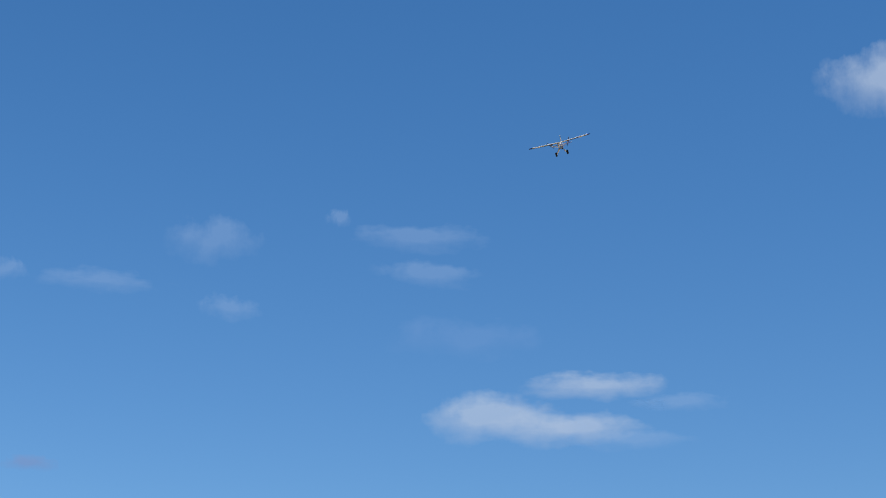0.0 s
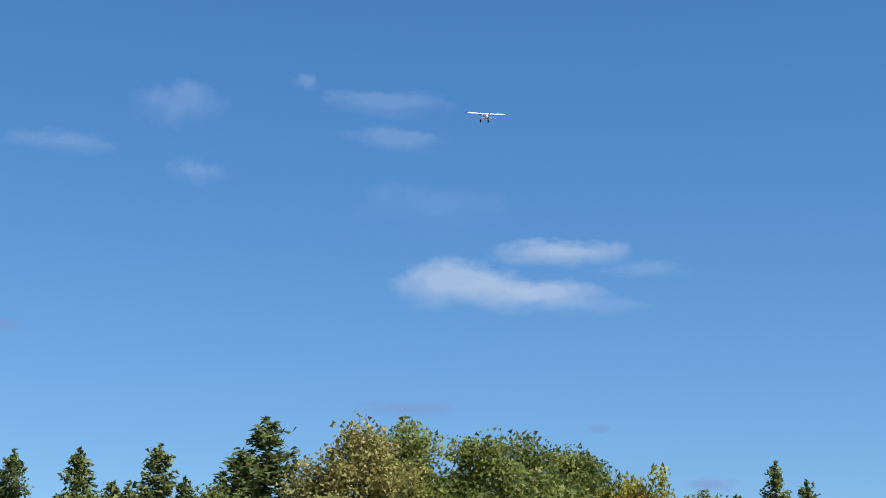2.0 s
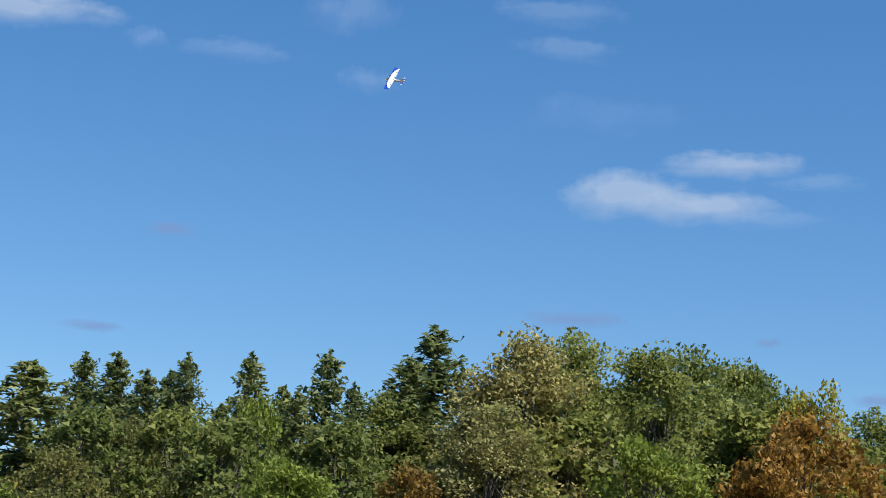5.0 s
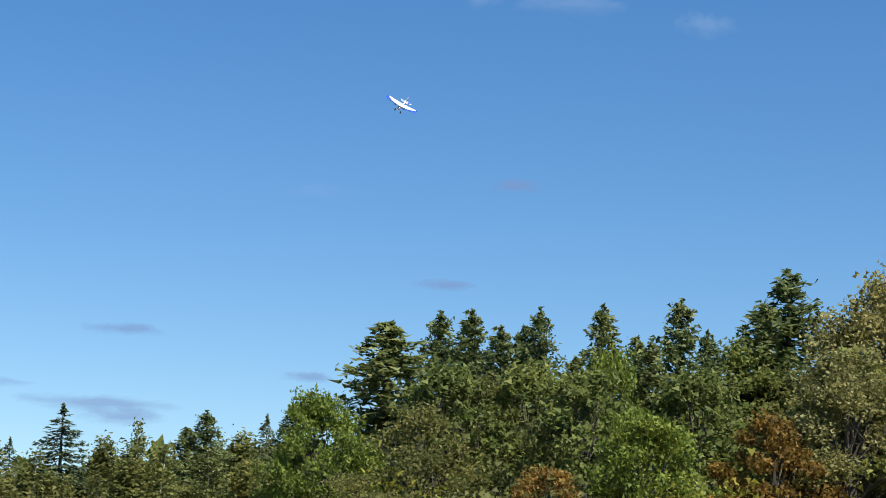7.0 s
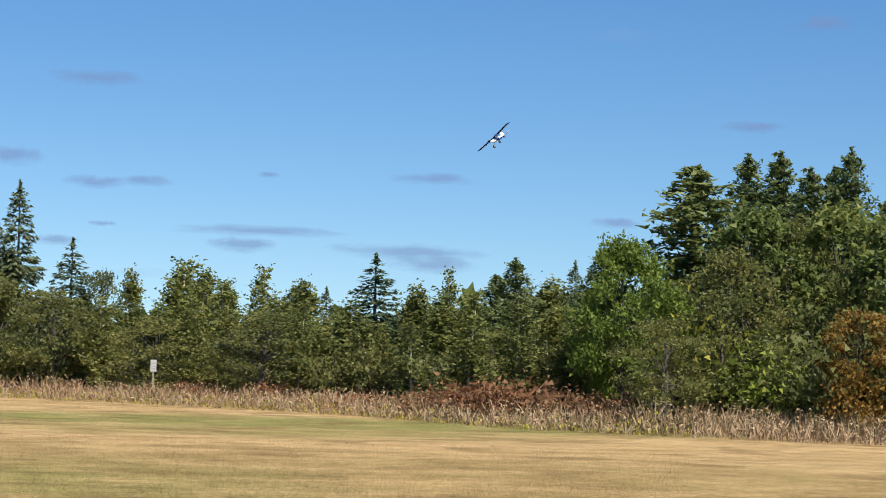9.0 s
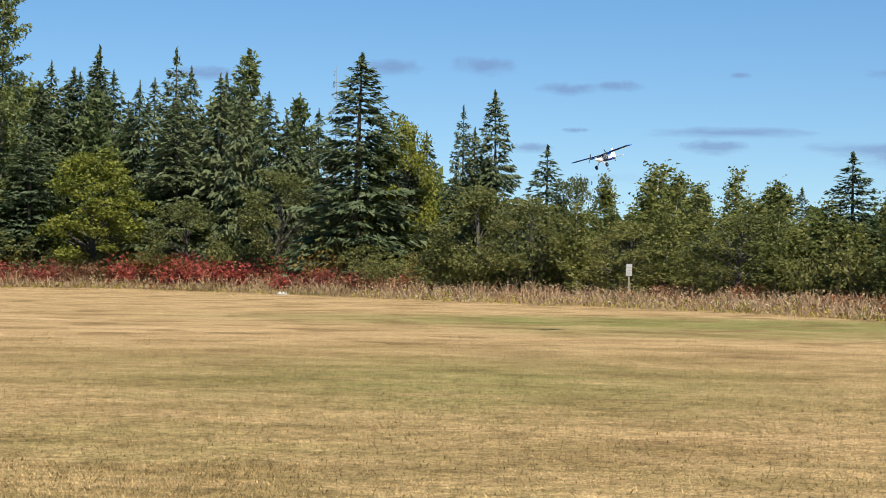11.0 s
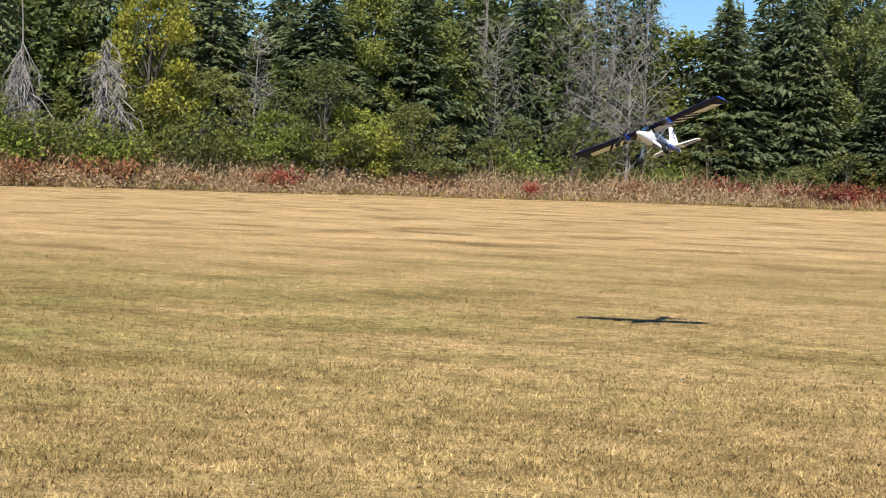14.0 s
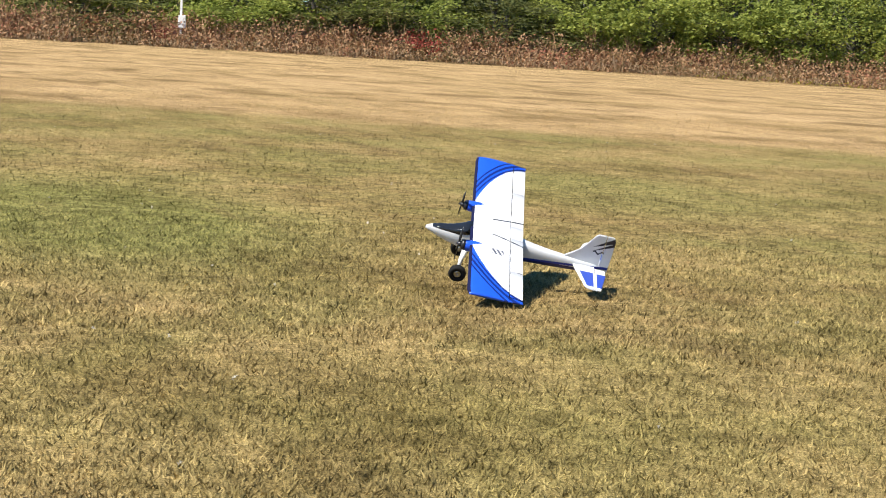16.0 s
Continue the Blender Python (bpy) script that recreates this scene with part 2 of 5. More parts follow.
def mesh_of(name, verts, faces, *mats):
    me = bpy.data.meshes.new(name)
    me.from_pydata([tuple(v) for v in np.asarray(verts).tolist()], [], [tuple(f) for f in (faces.tolist() if isinstance(faces, np.ndarray) else faces)])
    for m in mats:
        me.materials.append(m)
    me.update()
    return me


def piece(name, me, parent=None, label=""):
    ob = new(name, me)
    if parent:
        ob.parent = parent
    return tagged(ob, label)


def part(name, bm, material, parent=None, label="", smooth=True):
    bmesh.ops.recalc_face_normals(bm, faces=bm.faces)
    me = bpy.data.meshes.new(name)
    bm.to_mesh(me)
    bm.free()
    me.materials.append(material)
    if smooth:
        me.shade_smooth()
    return piece(name, me, parent, label)


def polar(az, dist, z=0.0):
    a = radians(az)
    return Vector((-math.sin(a) * dist, math.cos(a) * dist, z))


def edge_at(az):
    """How far the mown field reaches, by bearing."""
    return float(np.interp(az, (-60, -25, -17, -10, 0, 10, 20, 30, 40, 60, 90, 130), (55, 55, 58, 73, 88, 111, 106, 95, 88, 95, 88, 80)))


def sprigs(centers, along, across):
    """A pointed needle spray at each centre."""
    c, a, b = (np.asarray(v, float) for v in (centers, along, across))
    v = np.stack([c + 1.1 * a, c - 0.8 * a + 1.1 * b, c - 0.8 * a - 1.1 * b], 1).reshape(-1, 3)
    return v, np.arange(len(v)).reshape(-1, 3)


def random_leaves(centers, size, flat=0.0, stretch=1.5):
    k = len(centers)
    a = rng.normal(size=(k, 3))
    a[:, 2] *= 1 - flat
    a /= np.linalg.norm(a, axis=1)[:, None]
    b = np.cross(a, rng.normal(size=(k, 3)))
    b /= np.linalg.norm(b, axis=1)[:, None] + 1e-9
    s = size * rng.uniform(0.6, 1.35, (k, 1))
    c, a, b = np.asarray(centers, float), a * s * stretch / 2, b * s / 2
    v = np.stack([c + 1.15 * a, c - 0.75 * a + 1.1 * b, c - 0.75 * a - 1.1 * b], 1).reshape(-1, 3)
    return v, np.arange(len(v)).reshape(-1, 3)


def tubes(lines, sides=5):
    """Tapered limbs: each line is points (n, 3) and radii (n)."""
    verts, faces = [], []
    for pts, radii in lines:
        pts = np.asarray(pts, float)
        base = len(verts)
        for i, (p, r) in enumerate(zip(pts, radii)):
            d = pts[min(i + 1, len(pts) - 1)] - pts[max(i - 1, 0)]
            d /= np.linalg.norm(d) + 1e-9
            u = np.cross(d, (0.3, 0.9, 0.2) if abs(d[2]) > 0.8 else (0, 0, 1))
            u /= np.linalg.norm(u) + 1e-9
            w = np.cross(d, u)
            for s in range(sides):
                t = 2 * math.pi * s / sides
                verts.append(p + r * (math.cos(t) * u + math.sin(t) * w))
        for i in range(len(pts) - 1):
            for s in range(sides):
                a, b = base + i * sides + s, base + i * sides + (s + 1) % sides
                faces.append((a, b, b + sides, a + sides))
    return np.array(verts), faces


def limb(start, end, r0, r1, bend=0.08, n=4):
    start, end = np.asarray(start, float), np.asarray(end, float)
    t = np.linspace(0, 1, n)[:, None]
    off = rng.normal(size=3) * np.linalg.norm(end - start) * bend
    return start + (end - start) * t + off * np.sin(math.pi * t), np.linspace(r0, r1, n)


def tree_thing(name, wood, crown, bark, leaf, label, category="tree"):
    root = new(name)
    tagged(root, label, category)
    v, f = wood
    piece("trunk", mesh_of("trunk", v, f, bark), root)
    if crown is not None:
        v, f = crown
        piece("crown", mesh_of("crown", v, f, leaf), root)
    return root


def spruce(h, r, count, label, lean=0.0, leaf=None, coarse=1.0):
    """A cone of drooping boughs that lift at the tip, thinning to a spike."""
    cs, als, acs, lines = [], [], [], [limb((0, 0, 0), (lean, 0, h), 0.17, 0.012, 0.005, 7)]
    boughs = int(230 + 6 * h)
    us = np.sort(1 - (1 - rng.uniform(0, 1, boughs)) ** 0.85)
    reaches = (r * 1.1 * (1 - us) ** 0.62 + 0.10 * (1 - us**6)) * rng.uniform(0.62, 1.13, boughs)
    share = (reaches + 0.22) / (reaches + 0.22).sum()
    for i, (u, far, part_of) in enumerate(zip(us, reaches, share)):
        z = h * (0.03 + 0.95 * u)
        t = i * 2.4 + rng.uniform(-0.7, 0.7)
        out = np.array([math.cos(t), math.sin(t), 0])
        flank = np.array([-math.sin(t), math.cos(t), 0])
        drop = -0.42 if u < 0.6 else -0.42 + 1.5 * (u - 0.6)
        m = max(5, int(count * part_of))
        q = np.sqrt(rng.uniform(0.03, 1, m))[:, None]
        fan = (0.05 + 0.27 * far * (1.15 - 0.8 * q)) * rng.normal(size=(m, 1))
        p = np.array([lean * u, 0, z]) + out * far * q + flank * fan
        p = p + np.array([0, 0, 1]) * (far * (drop * q + 0.22 * q**3) - 0.4 * np.abs(fan) - 0.13 * rng.random((m, 1)))
        d = out + flank * np.sign(fan) * 0.6 + np.array([0, 0, drop - 0.35]) + rng.normal(size=(m, 3)) * 0.4
        d /= np.linalg.norm(d, axis=1)[:, None]
        side = np.cross(d, (0, 0, 1)) + rng.normal(size=(m, 3)) * 0.7
        side /= np.linalg.norm(side, axis=1)[:, None]
        size = coarse * (0.108 + 0.036 * far) * rng.uniform(0.7, 1.3, (m, 1))
        cs.append(p), als.append(d * size), acs.append(side * size * 0.5)
        if i % 4 == 0 and u < 0.85:
            lines.append(limb((lean * u, 0, z), tuple(p.mean(0)), 0.03, 0.008, 0.02, 2))
    k = int(count * 0.012) + 8
    stem = rng.uniform(0, 1, (k, 1))
    tip = np.array([lean, 0, h * 0.93]) + np.array([0, 0, h * 0.07]) * stem + rng.normal(size=(k, 3)) * 0.05 * (1.1 - stem)
    up = np.array([0, 0, 1.0]) + rng.normal(size=(k, 3)) * 0.5
    cs.append(tip), als.append(up * 0.09), acs.append(rng.normal(size=(k, 3)) * 0.035)
    return tree_thing("spruce_tree", tubes(lines, 4), sprigs(np.concatenate(cs), np.concatenate(als), np.concatenate(acs)), BARK, leaf or LEAF["spruce"], label)


def pine(h, r, count, label, tuft=0.11, loose=False):
    """A white pine: upswept boughs with plumes of needles, a ragged cone with a candle-like leader."""
    lines, cs = [limb((0, 0, 0), (rng.uniform(-0.15, 0.15), 0, h * 0.985), 0.2, 0.012, 0.006, 7)], []
    boughs = int(h * 12)
    us = 0.06 + 0.91 * (np.arange(boughs) + rng.uniform(-2, 2, boughs)).clip(0, boughs) / boughs
    fars = (r * (1 - us) ** 0.78 * (0.95 + 0.3 * us) + 0.20 * (1 - us)) * rng.uniform(0.5, 1.15, boughs) + 0.06
    if loose:
        us = np.linspace(0.22, 0.965, boughs)[:: 3]
        fars = r * (0.16 + 1.0 * (1 - us) ** 0.55) * rng.uniform(0.5, 1.1, len(us))
    share = (fars + 0.2) / (fars + 0.2).sum()
    for i, (u, far, part_of) in enumerate(zip(us, fars, share)):
        t = i * 2.4 + rng.uniform(-0.6, 0.6)
        lift = (0.15 if u < 0.5 else 0.15 + 0.8 * (u - 0.5)) + rng.uniform(-0.15, 0.25)
        root = np.array([0, 0, h * u])
        tip = root + np.array([math.cos(t) * far, math.sin(t) * far, far * lift])
        if i % 2 == 0:
            lines.append(limb(root, tip, 0.03, 0.008, 0.05, 3))
        m = max(8, int(count * 0.95 * part_of))
        q = rng.uniform(0.15, 1.05, (m, 1)) ** 0.8
        spread = np.array([0.06 + 0.12 * far, 0.06 + 0.12 * far, 0.08 + 0.05 * far if loose else 0.07 + 0.10 * far])
        cs.append(root + (tip - root) * q + np.array([0, 0, 0.15 * far]) * q**2 + rng.normal(size=(m, 3)) * spread * (1.2 - 0.5 * q))
    k = int(count * 0.008)
    stem = rng.uniform(0, 1, (k, 1))
    cs.append(np.array([0, 0, h * 0.90]) + np.array([0, 0, h * 0.10]) * stem + rng.normal(size=(k, 3)) * (0.08, 0.08, 0.04) * (1.2 - stem))
    return tree_thing("pine_tree", tubes(lines, 4), random_leaves(np.concatenate(cs), tuft, 0.1, 2.1), BARK, LEAF["pine"], label)


def broadleaf(h, r, count, leaf, label, name="broadleaf_tree", low=0.16, size=0.21, clumps=64, bark=None, gaps=0.12):
    """Forked limbs that carry leafy clumps over an uneven crown."""
    lines, cs = [limb((0, 0, 0), (0, 0, h * 0.75), 0.02 * h, 0.05, 0.02, 6)], []
    mid = h * (low + 1) / 2
    half = h * (1 - low) / 2
    for i in range(clumps):
        d = rng.normal(size=3)
        d /= np.linalg.norm(d)
        if d[2] < (-0.95 if low < 0.1 else -0.55):
            d[2] *= -1
        k = rng.uniform(0.5, 1.0) ** 0.6 * rng.uniform(0.85, 1.1)
        if i < 5:
            d, k = np.array([d[0] * 0.35, d[1] * 0.35, 0.86]), 1.0
        c = np.array([d[0] * r * k, d[1] * r * k, mid + d[2] * half * k * 0.93])
        taper = 1 - 0.35 * max(0, (c[2] - mid) / half) if low >= 0.1 else 1.1 - 0.25 * (c[2] - mid) / half
        c[:2] *= taper
        if i % 2 == 0:
            lines.append(limb((0, 0, max(h * low * 0.6, c[2] * 0.6)), c, 0.0045 * h, 0.008, 0.1, 3))
        if rng.uniform() < gaps:
            continue
        m = int(count / clumps)
        big = rng.uniform(0.19, 0.34) * r
        p = rng.normal(size=(m, 3))
        p *= (rng.uniform(0.1, 1.0, (m, 1)) ** 0.6 / np.linalg.norm(p, axis=1)[:, None]) * big * np.array([1.15, 1.15, 0.75])
        cs.append(c + p)
    return tree_thing(name, tubes(lines, 5), random_leaves(np.concatenate(cs), size, 0.15, 1.35), bark or BARK, leaf, label)


def birch(h, r, count, label, leaf):
    """A thin pale stem with a loose, see-through crown."""
    lines, cs = [limb((0, 0, 0), (rng.uniform(-0.3, 0.3), 0, h), 0.07, 0.012, 0.015, 7)], []
    for i in range(30):
        u = rng.uniform(0.12, 1.0)
        t = rng.uniform(0, 6.28)
        far = r * (1.1 - 0.8 * u) * rng.uniform(0.4, 1.1)
        tip = np.array([math.cos(t) * far, math.sin(t) * far, h * u + far * 0.7])
        lines.append(limb((0, 0, h * u), tip, 0.02, 0.005, 0.08, 3))
        m = int(count / 30)
        cs.append(np.array([0, 0, h * u]) + (tip - (0, 0, h * u)) * rng.uniform(0.2, 1.1, (m, 1)) + rng.normal(size=(m, 3)) * (0.2, 0.2, 0.32))
    return tree_thing("birch_tree", tubes(lines, 4), random_leaves(np.concatenate(cs), 0.135, 0.1, 1.4), PALE, leaf, label)


def dead_tree(h, r, label, name="dead_tree", conifer=False, droop=None):
    lines = [limb((0, 0, 0), (rng.uniform(-0.3, 0.3), 0, h), 0.10, 0.012, 0.015, 7)]
    for i in range(74 if conifer else 48):
        u = rng.uniform(*droop) if droop else rng.uniform(0.12, 0.98)
        t = rng.uniform(0, 6.28)
        far = r * ((1.1 - u) if conifer else (1.15 - 0.7 * u)) * (rng.uniform(0.15, 1.0) if droop else rng.uniform(0.5, 1.15))
        rise = rng.uniform(-0.5, 0.05) if conifer else rng.uniform(-2.6, -0.7) if droop else rng.uniform(0.3, 1.1)
        start = np.array([0, 0, h * u])
        tip = start + (math.cos(t) * far, math.sin(t) * far, far * rise)
        lines.append(limb(start, tip, 0.034, 0.010, 0.17, 5))
        for k in range(12 if droop else 6):
            s = start + (tip - start) * rng.uniform(0.35, 0.9)
            lines.append(limb(s, s + rng.normal(size=3) * far * 0.34 + (0, 0, far * (rise - 0.2) * 0.4), 0.016, 0.006, 0.1, 3))
    return tree_thing(name, tubes(lines, 3), None, DEAD, None, label)


def shrub(h, r, count, leaf, label, name="shrub", size=0.10):
    lines, cs = [], []
    for i in range(16):
        t = rng.uniform(0, 6.28)
        k = rng.uniform(0.1, 1) ** 0.5
        tip = np.array([math.cos(t) * r * k, math.sin(t) * r * k, h * rng.uniform(0.55, 1.0) * (1.08 - 0.35 * k)])
        lines.append(limb((tip[0] * 0.2, tip[1] * 0.2, 0), tip, 0.018, 0.006, 0.08, 3))
        m = int(count / 16)
        cs.append(tip * rng.uniform(0.35, 1.05, (m, 1)) + rng.normal(size=(m, 3)) * (0.2 * r, 0.2 * r, 0.1 * h))
    v, f = random_leaves(np.concatenate(cs), size, 0.1, 1.5)
    v[:, 2] = np.abs(v[:, 2])
    return tree_thing(name, tubes(lines, 3), (v, f), BARK, leaf, label, "shrub")

# every singled-out tree: degrees left of +y, distance, height, crown radius
PLAN = []
PLAN.append(("pine", [(-34.2, 80, 13.1, 2.3), (-33.5, 79, 11.6, 2.0), (-48.6, 82, 11.5, 1.1), (-49.8, 82, 11.9, 1.1), (-50.7, 84, 11.4, 1.0), (-22.1, 75, 10.9, 2.4), (-23.6, 83, 11.4, 1.5), (-24.6, 80, 11.2, 1.5), (-26.2, 82, 11.8, 1.6), (-26.7, 78, 11.1, 1.2), (-28.6, 82, 11.8, 1.5), (-29.7, 80, 11.2, 1.2), (-31.0, 82, 12.1, 1.5), (-25.5, 76, 10.1, 1.4), (-27.8, 76, 9.8, 1.4), (-30.1, 74, 9.5, 1.3), (-31.8, 76, 10.1, 1.0), (-16.0, 81, 6.4, 1.1), (-16.6, 78, 6.4, 1.0)]))
PLAN.append(("pine", [(-19.2, 82, 7.0, 0.9), (6.1, 121, 15.0, 1.7)]))
PLAN.append(("white_pine", [(13.5, 124, 19.0, 2.9), (14.2, 126, 18.2, 3.3)]))
PLAN.append(("gold_oak", [(-37.1, 70, 12.3, 2.2), (-36.0, 66, 9.0, 1.8)]))
PLAN.append(("oak", [(-38.5, 76, 13.2, 1.7), (-41.0, 72, 12.3, 1.9), (-42.2, 80, 13.3, 1.7), (-43.8, 84, 13.3, 2.2), (-47.6, 78, 10.6, 1.3), (-51.8, 78, 9.2, 1.4), (-32.7, 78, 10.5, 1.3), (-43.5, 84, 13.4, 2.0), (26.6, 112, 12.2, 2.4), (42.6, 106, 12.3, 3.9), (45.6, 107, 13.0, 4.2), (40.0, 107, 13.0, 3.6), (37.5, 107, 12.9, 3.2), (28.4, 110, 13.3, 2.0), (52.8, 109, 12.8, 4.3), (57.8, 111, 13.8, 4.4), (61.6, 112, 12.7, 4.7)]))
PLAN.append(("oak", [(48.7, 108, 12.3, 3.9), (67.8, 110, 11.6, 5.7), (73.7, 109, 10.4, 5.6), (79.5, 107, 9.5, 5.5), (61.8, 112, 12.3, 5.7), (85.1, 104, 7.8, 5.4)]))
PLAN.append(("yellow_tree", [(-45.9, 74, 11.0, 1.7), (-45.0, 76, 10.9, 1.4), (1.4, 107, 10.3, 1.8), (10.7, 119, 8.7, 2.7), (34.9, 102, 11.4, 2.3)]))
PLAN.append(("orange_tree", [(-45.6, 66, 8.8, 2.4), (-33.9, 64, 6.2, 1.7), (-44.7, 64, 7.7, 1.7), (-27.0, 61, 4.1, 1.1), (-32.2, 61, 3.4, 1.1)]))
PLAN.append(("green_tree", [(-19.9, 68, 6.6, 1.5), (-30.1, 63, 6.7, 1.9), (-28.9, 72, 8.8, 1.3), (-41.0, 64, 8.2, 2.3), (-20.2, 68, 6.3, 1.7), (-30.2, 62, 6.4, 1.9), (45.5, 99, 6.9, 2.7)]))
PLAN.append(("lime_tree", [(55.4, 100, 4.7, 2.4), (61.4, 102, 4.9, 3.4), (56.5, 101, 5.0, 3.6), (59.0, 101, 4.6, 3.0), (63.4, 102, 4.3, 3.0), (69.0, 101, 3.9, 3.0), (74.0, 100, 3.3, 3.3), (41.6, 97, 4.4, 2.6), (33.6, 101, 4.8, 2.2), (31.0, 102, 4.2, 2.1), (28.8, 103, 4.6, 2.2)]))
PLAN.append(("olive_tree", [(-23.1, 69, 6.6, 1.9), (-26.9, 68, 7.2, 1.8), (-24.8, 72, 8.1, 1.7), (-22.9, 67, 5.8, 1.7), (-21.2, 62, 3.8, 1.1), (-13.5, 84, 4.6, 1.2), (-4.0, 99, 6.6, 1.3), (-1.0, 98, 6.9, 2.4), (-2.6, 95, 5.3, 2.0), (-5.7, 90, 4.7, 2.2), (-9.0, 84, 4.3, 2.3), (7.9, 114, 6.3, 2.4), (5.0, 110, 7.2, 2.3), (40.0, 95, 5.5, 3.2), (43.6, 99, 8.0, 3.3), (33.3, 101, 7.5, 2.7), (29.6, 101, 7.2, 2.2), (26.9, 104, 6.0, 2.2)]))
PLAN.append(("olive_tree", [(58.5, 105, 7.4, 3.2), (51.3, 101, 6.9, 3.4), (46.5, 99, 6.9, 3.3), (65.8, 101, 4.0, 3.7), (70.7, 100, 3.8, 3.6), (78.6, 98, 2.9, 3.8)]))
PLAN.append(("birch", [(-6.5, 101, 7.2, 1.5), (-7.6, 98, 6.0, 1.3), (-8.8, 102, 7.2, 1.1), (-10.0, 96, 5.9, 1.2), (-14.6, 88, 6.6, 0.7), (-4.9, 100, 6.6, 0.9), (-6.3, 96, 7.1, 1.3), (-7.0, 96, 6.6, 1.0), (-7.8, 93, 6.0, 1.1), (-10.2, 92, 6.0, 1.1), (19.0, 122, 11.1, 2.2)]))
PLAN.append(("spruce", [(-10.8, 100, 6.1, 0.7), (-12.3, 84, 6.9, 1.2), (-17.5, 85, 6.1, 0.6), (-18.4, 86, 7.0, 0.7), (8.3, 124, 15.5, 1.4), (7.8, 125, 15.6, 1.3), (6.8, 121, 13.7, 1.2), (4.7, 118, 11.6, 1.0), (4.2, 115, 10.9, 0.8), (2.7, 106, 13.5, 2.2), (-0.5, 106, 10.7, 0.8), (-0.9, 104, 10.1, 0.8), (-1.5, 104, 11.4, 1.2), (-3.1, 100, 8.1, 1.2), (12.3, 125, 13.3, 1.4), (11.4, 127, 14.3, 1.5), (10.6, 131, 16.2, 1.4), (9.7, 125, 12.2, 1.7)]))
PLAN.append(("spruce", [(8.3, 120, 11.9, 1.8), (26.1, 116, 13.7, 2.1), (23.4, 119, 14.1, 2.2), (17.4, 120, 12.9, 2.2), (16.1, 123, 13.8, 2.0), (15.0, 121, 13.4, 1.8), (12.3, 125, 13.1, 1.5), (12.6, 121, 9.8, 1.8), (11.4, 127, 14.2, 1.7), (10.7, 131, 15.8, 1.4), (33.1, 108, 13.7, 2.3), (29.8, 107, 13.3, 2.4), (30.8, 110, 14.5, 2.0), (26.9, 110, 13.2, 2.0), (25.8, 114, 13.2, 1.7), (23.3, 117, 14.4, 2.1)]))
PLAN.append(("dead_spruce", [(3.5, 115, 14.0, 1.0), (24.8, 118, 14.0, 1.4), (24.8, 116, 13.1, 1.4)]))
PLAN.append(("dead_tree", [(22.1, 115, 11.9, 2.1), (21.4, 114, 12.5, 2.0), (20.3, 113, 11.0, 1.8), (22.7, 114, 10.0, 1.8), (19.8, 118, 13.8, 2.0), (20.8, 120, 13.5, 2.0), (24.3, 113, 10.5, 1.7), (31.6, 102, 8.6, 1.9), (52.4, 102, 8.7, 1.9)]))
PLAN.append(("dead_stump", [(38.7, 94, 11.4, 1.6), (36.2, 95, 7.6, 2.2)]))

# ---- the field ----
def field():
    rings = [0, 3, 6, 9, 13, 18, 25, 35, 50, 70, 95, 130, 180, 260, 400, 700, 1300, 2500, 4600]
    spokes = 72
    verts, faces = [(0, 0, 0)], []
    for r in rings[1:]:
        for s in range(spokes):
            t = 2 * math.pi * s / spokes
            verts.append((r * math.cos(t), r * math.sin(t), 0))
    for s in range(spokes):
        faces.append((0, 1 + s, 1 + (s + 1) % spokes))
    for i in range(len(rings) - 2):
        a = 1 + i * spokes
        for s in range(spokes):
            b = (s + 1) % spokes
            faces.append((a + s, a + spokes + s, a + spokes + b, a + b))
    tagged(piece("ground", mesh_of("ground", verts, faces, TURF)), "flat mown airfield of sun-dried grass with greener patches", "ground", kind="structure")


def blades(name, label, count, near, far, az0, az1, tall, wide, material, power=1.0, lay=0.9):
    """Loose blades of grass over a stretch of the field, all one sheet of stuff."""
    r = near + (far - near) * rng.uniform(0, 1, count) ** power
    a = np.radians(rng.uniform(az0, az1, count))
    base = np.stack([-np.sin(a) * r, np.cos(a) * r, np.zeros(count)], 1)
    t = rng.uniform(0, 2 * math.pi, count)
    side = np.stack([np.cos(t), np.sin(t), np.zeros(count)], 1) * (wide * rng.uniform(0.6, 1.4, count))[:, None]
    up = np.stack([rng.normal(size=count) * lay, rng.normal(size=count) * lay, np.ones(count)], 1) * (tall * rng.uniform(0.4, 1.3, count))[:, None]
    v = np.stack([base - side, base + side, base + up], 1).reshape(-1, 3)
    tagged(piece(name, mesh_of(name, v, np.arange(len(v)).reshape(-1, 3), material)), label, "grass", kind="stuff")


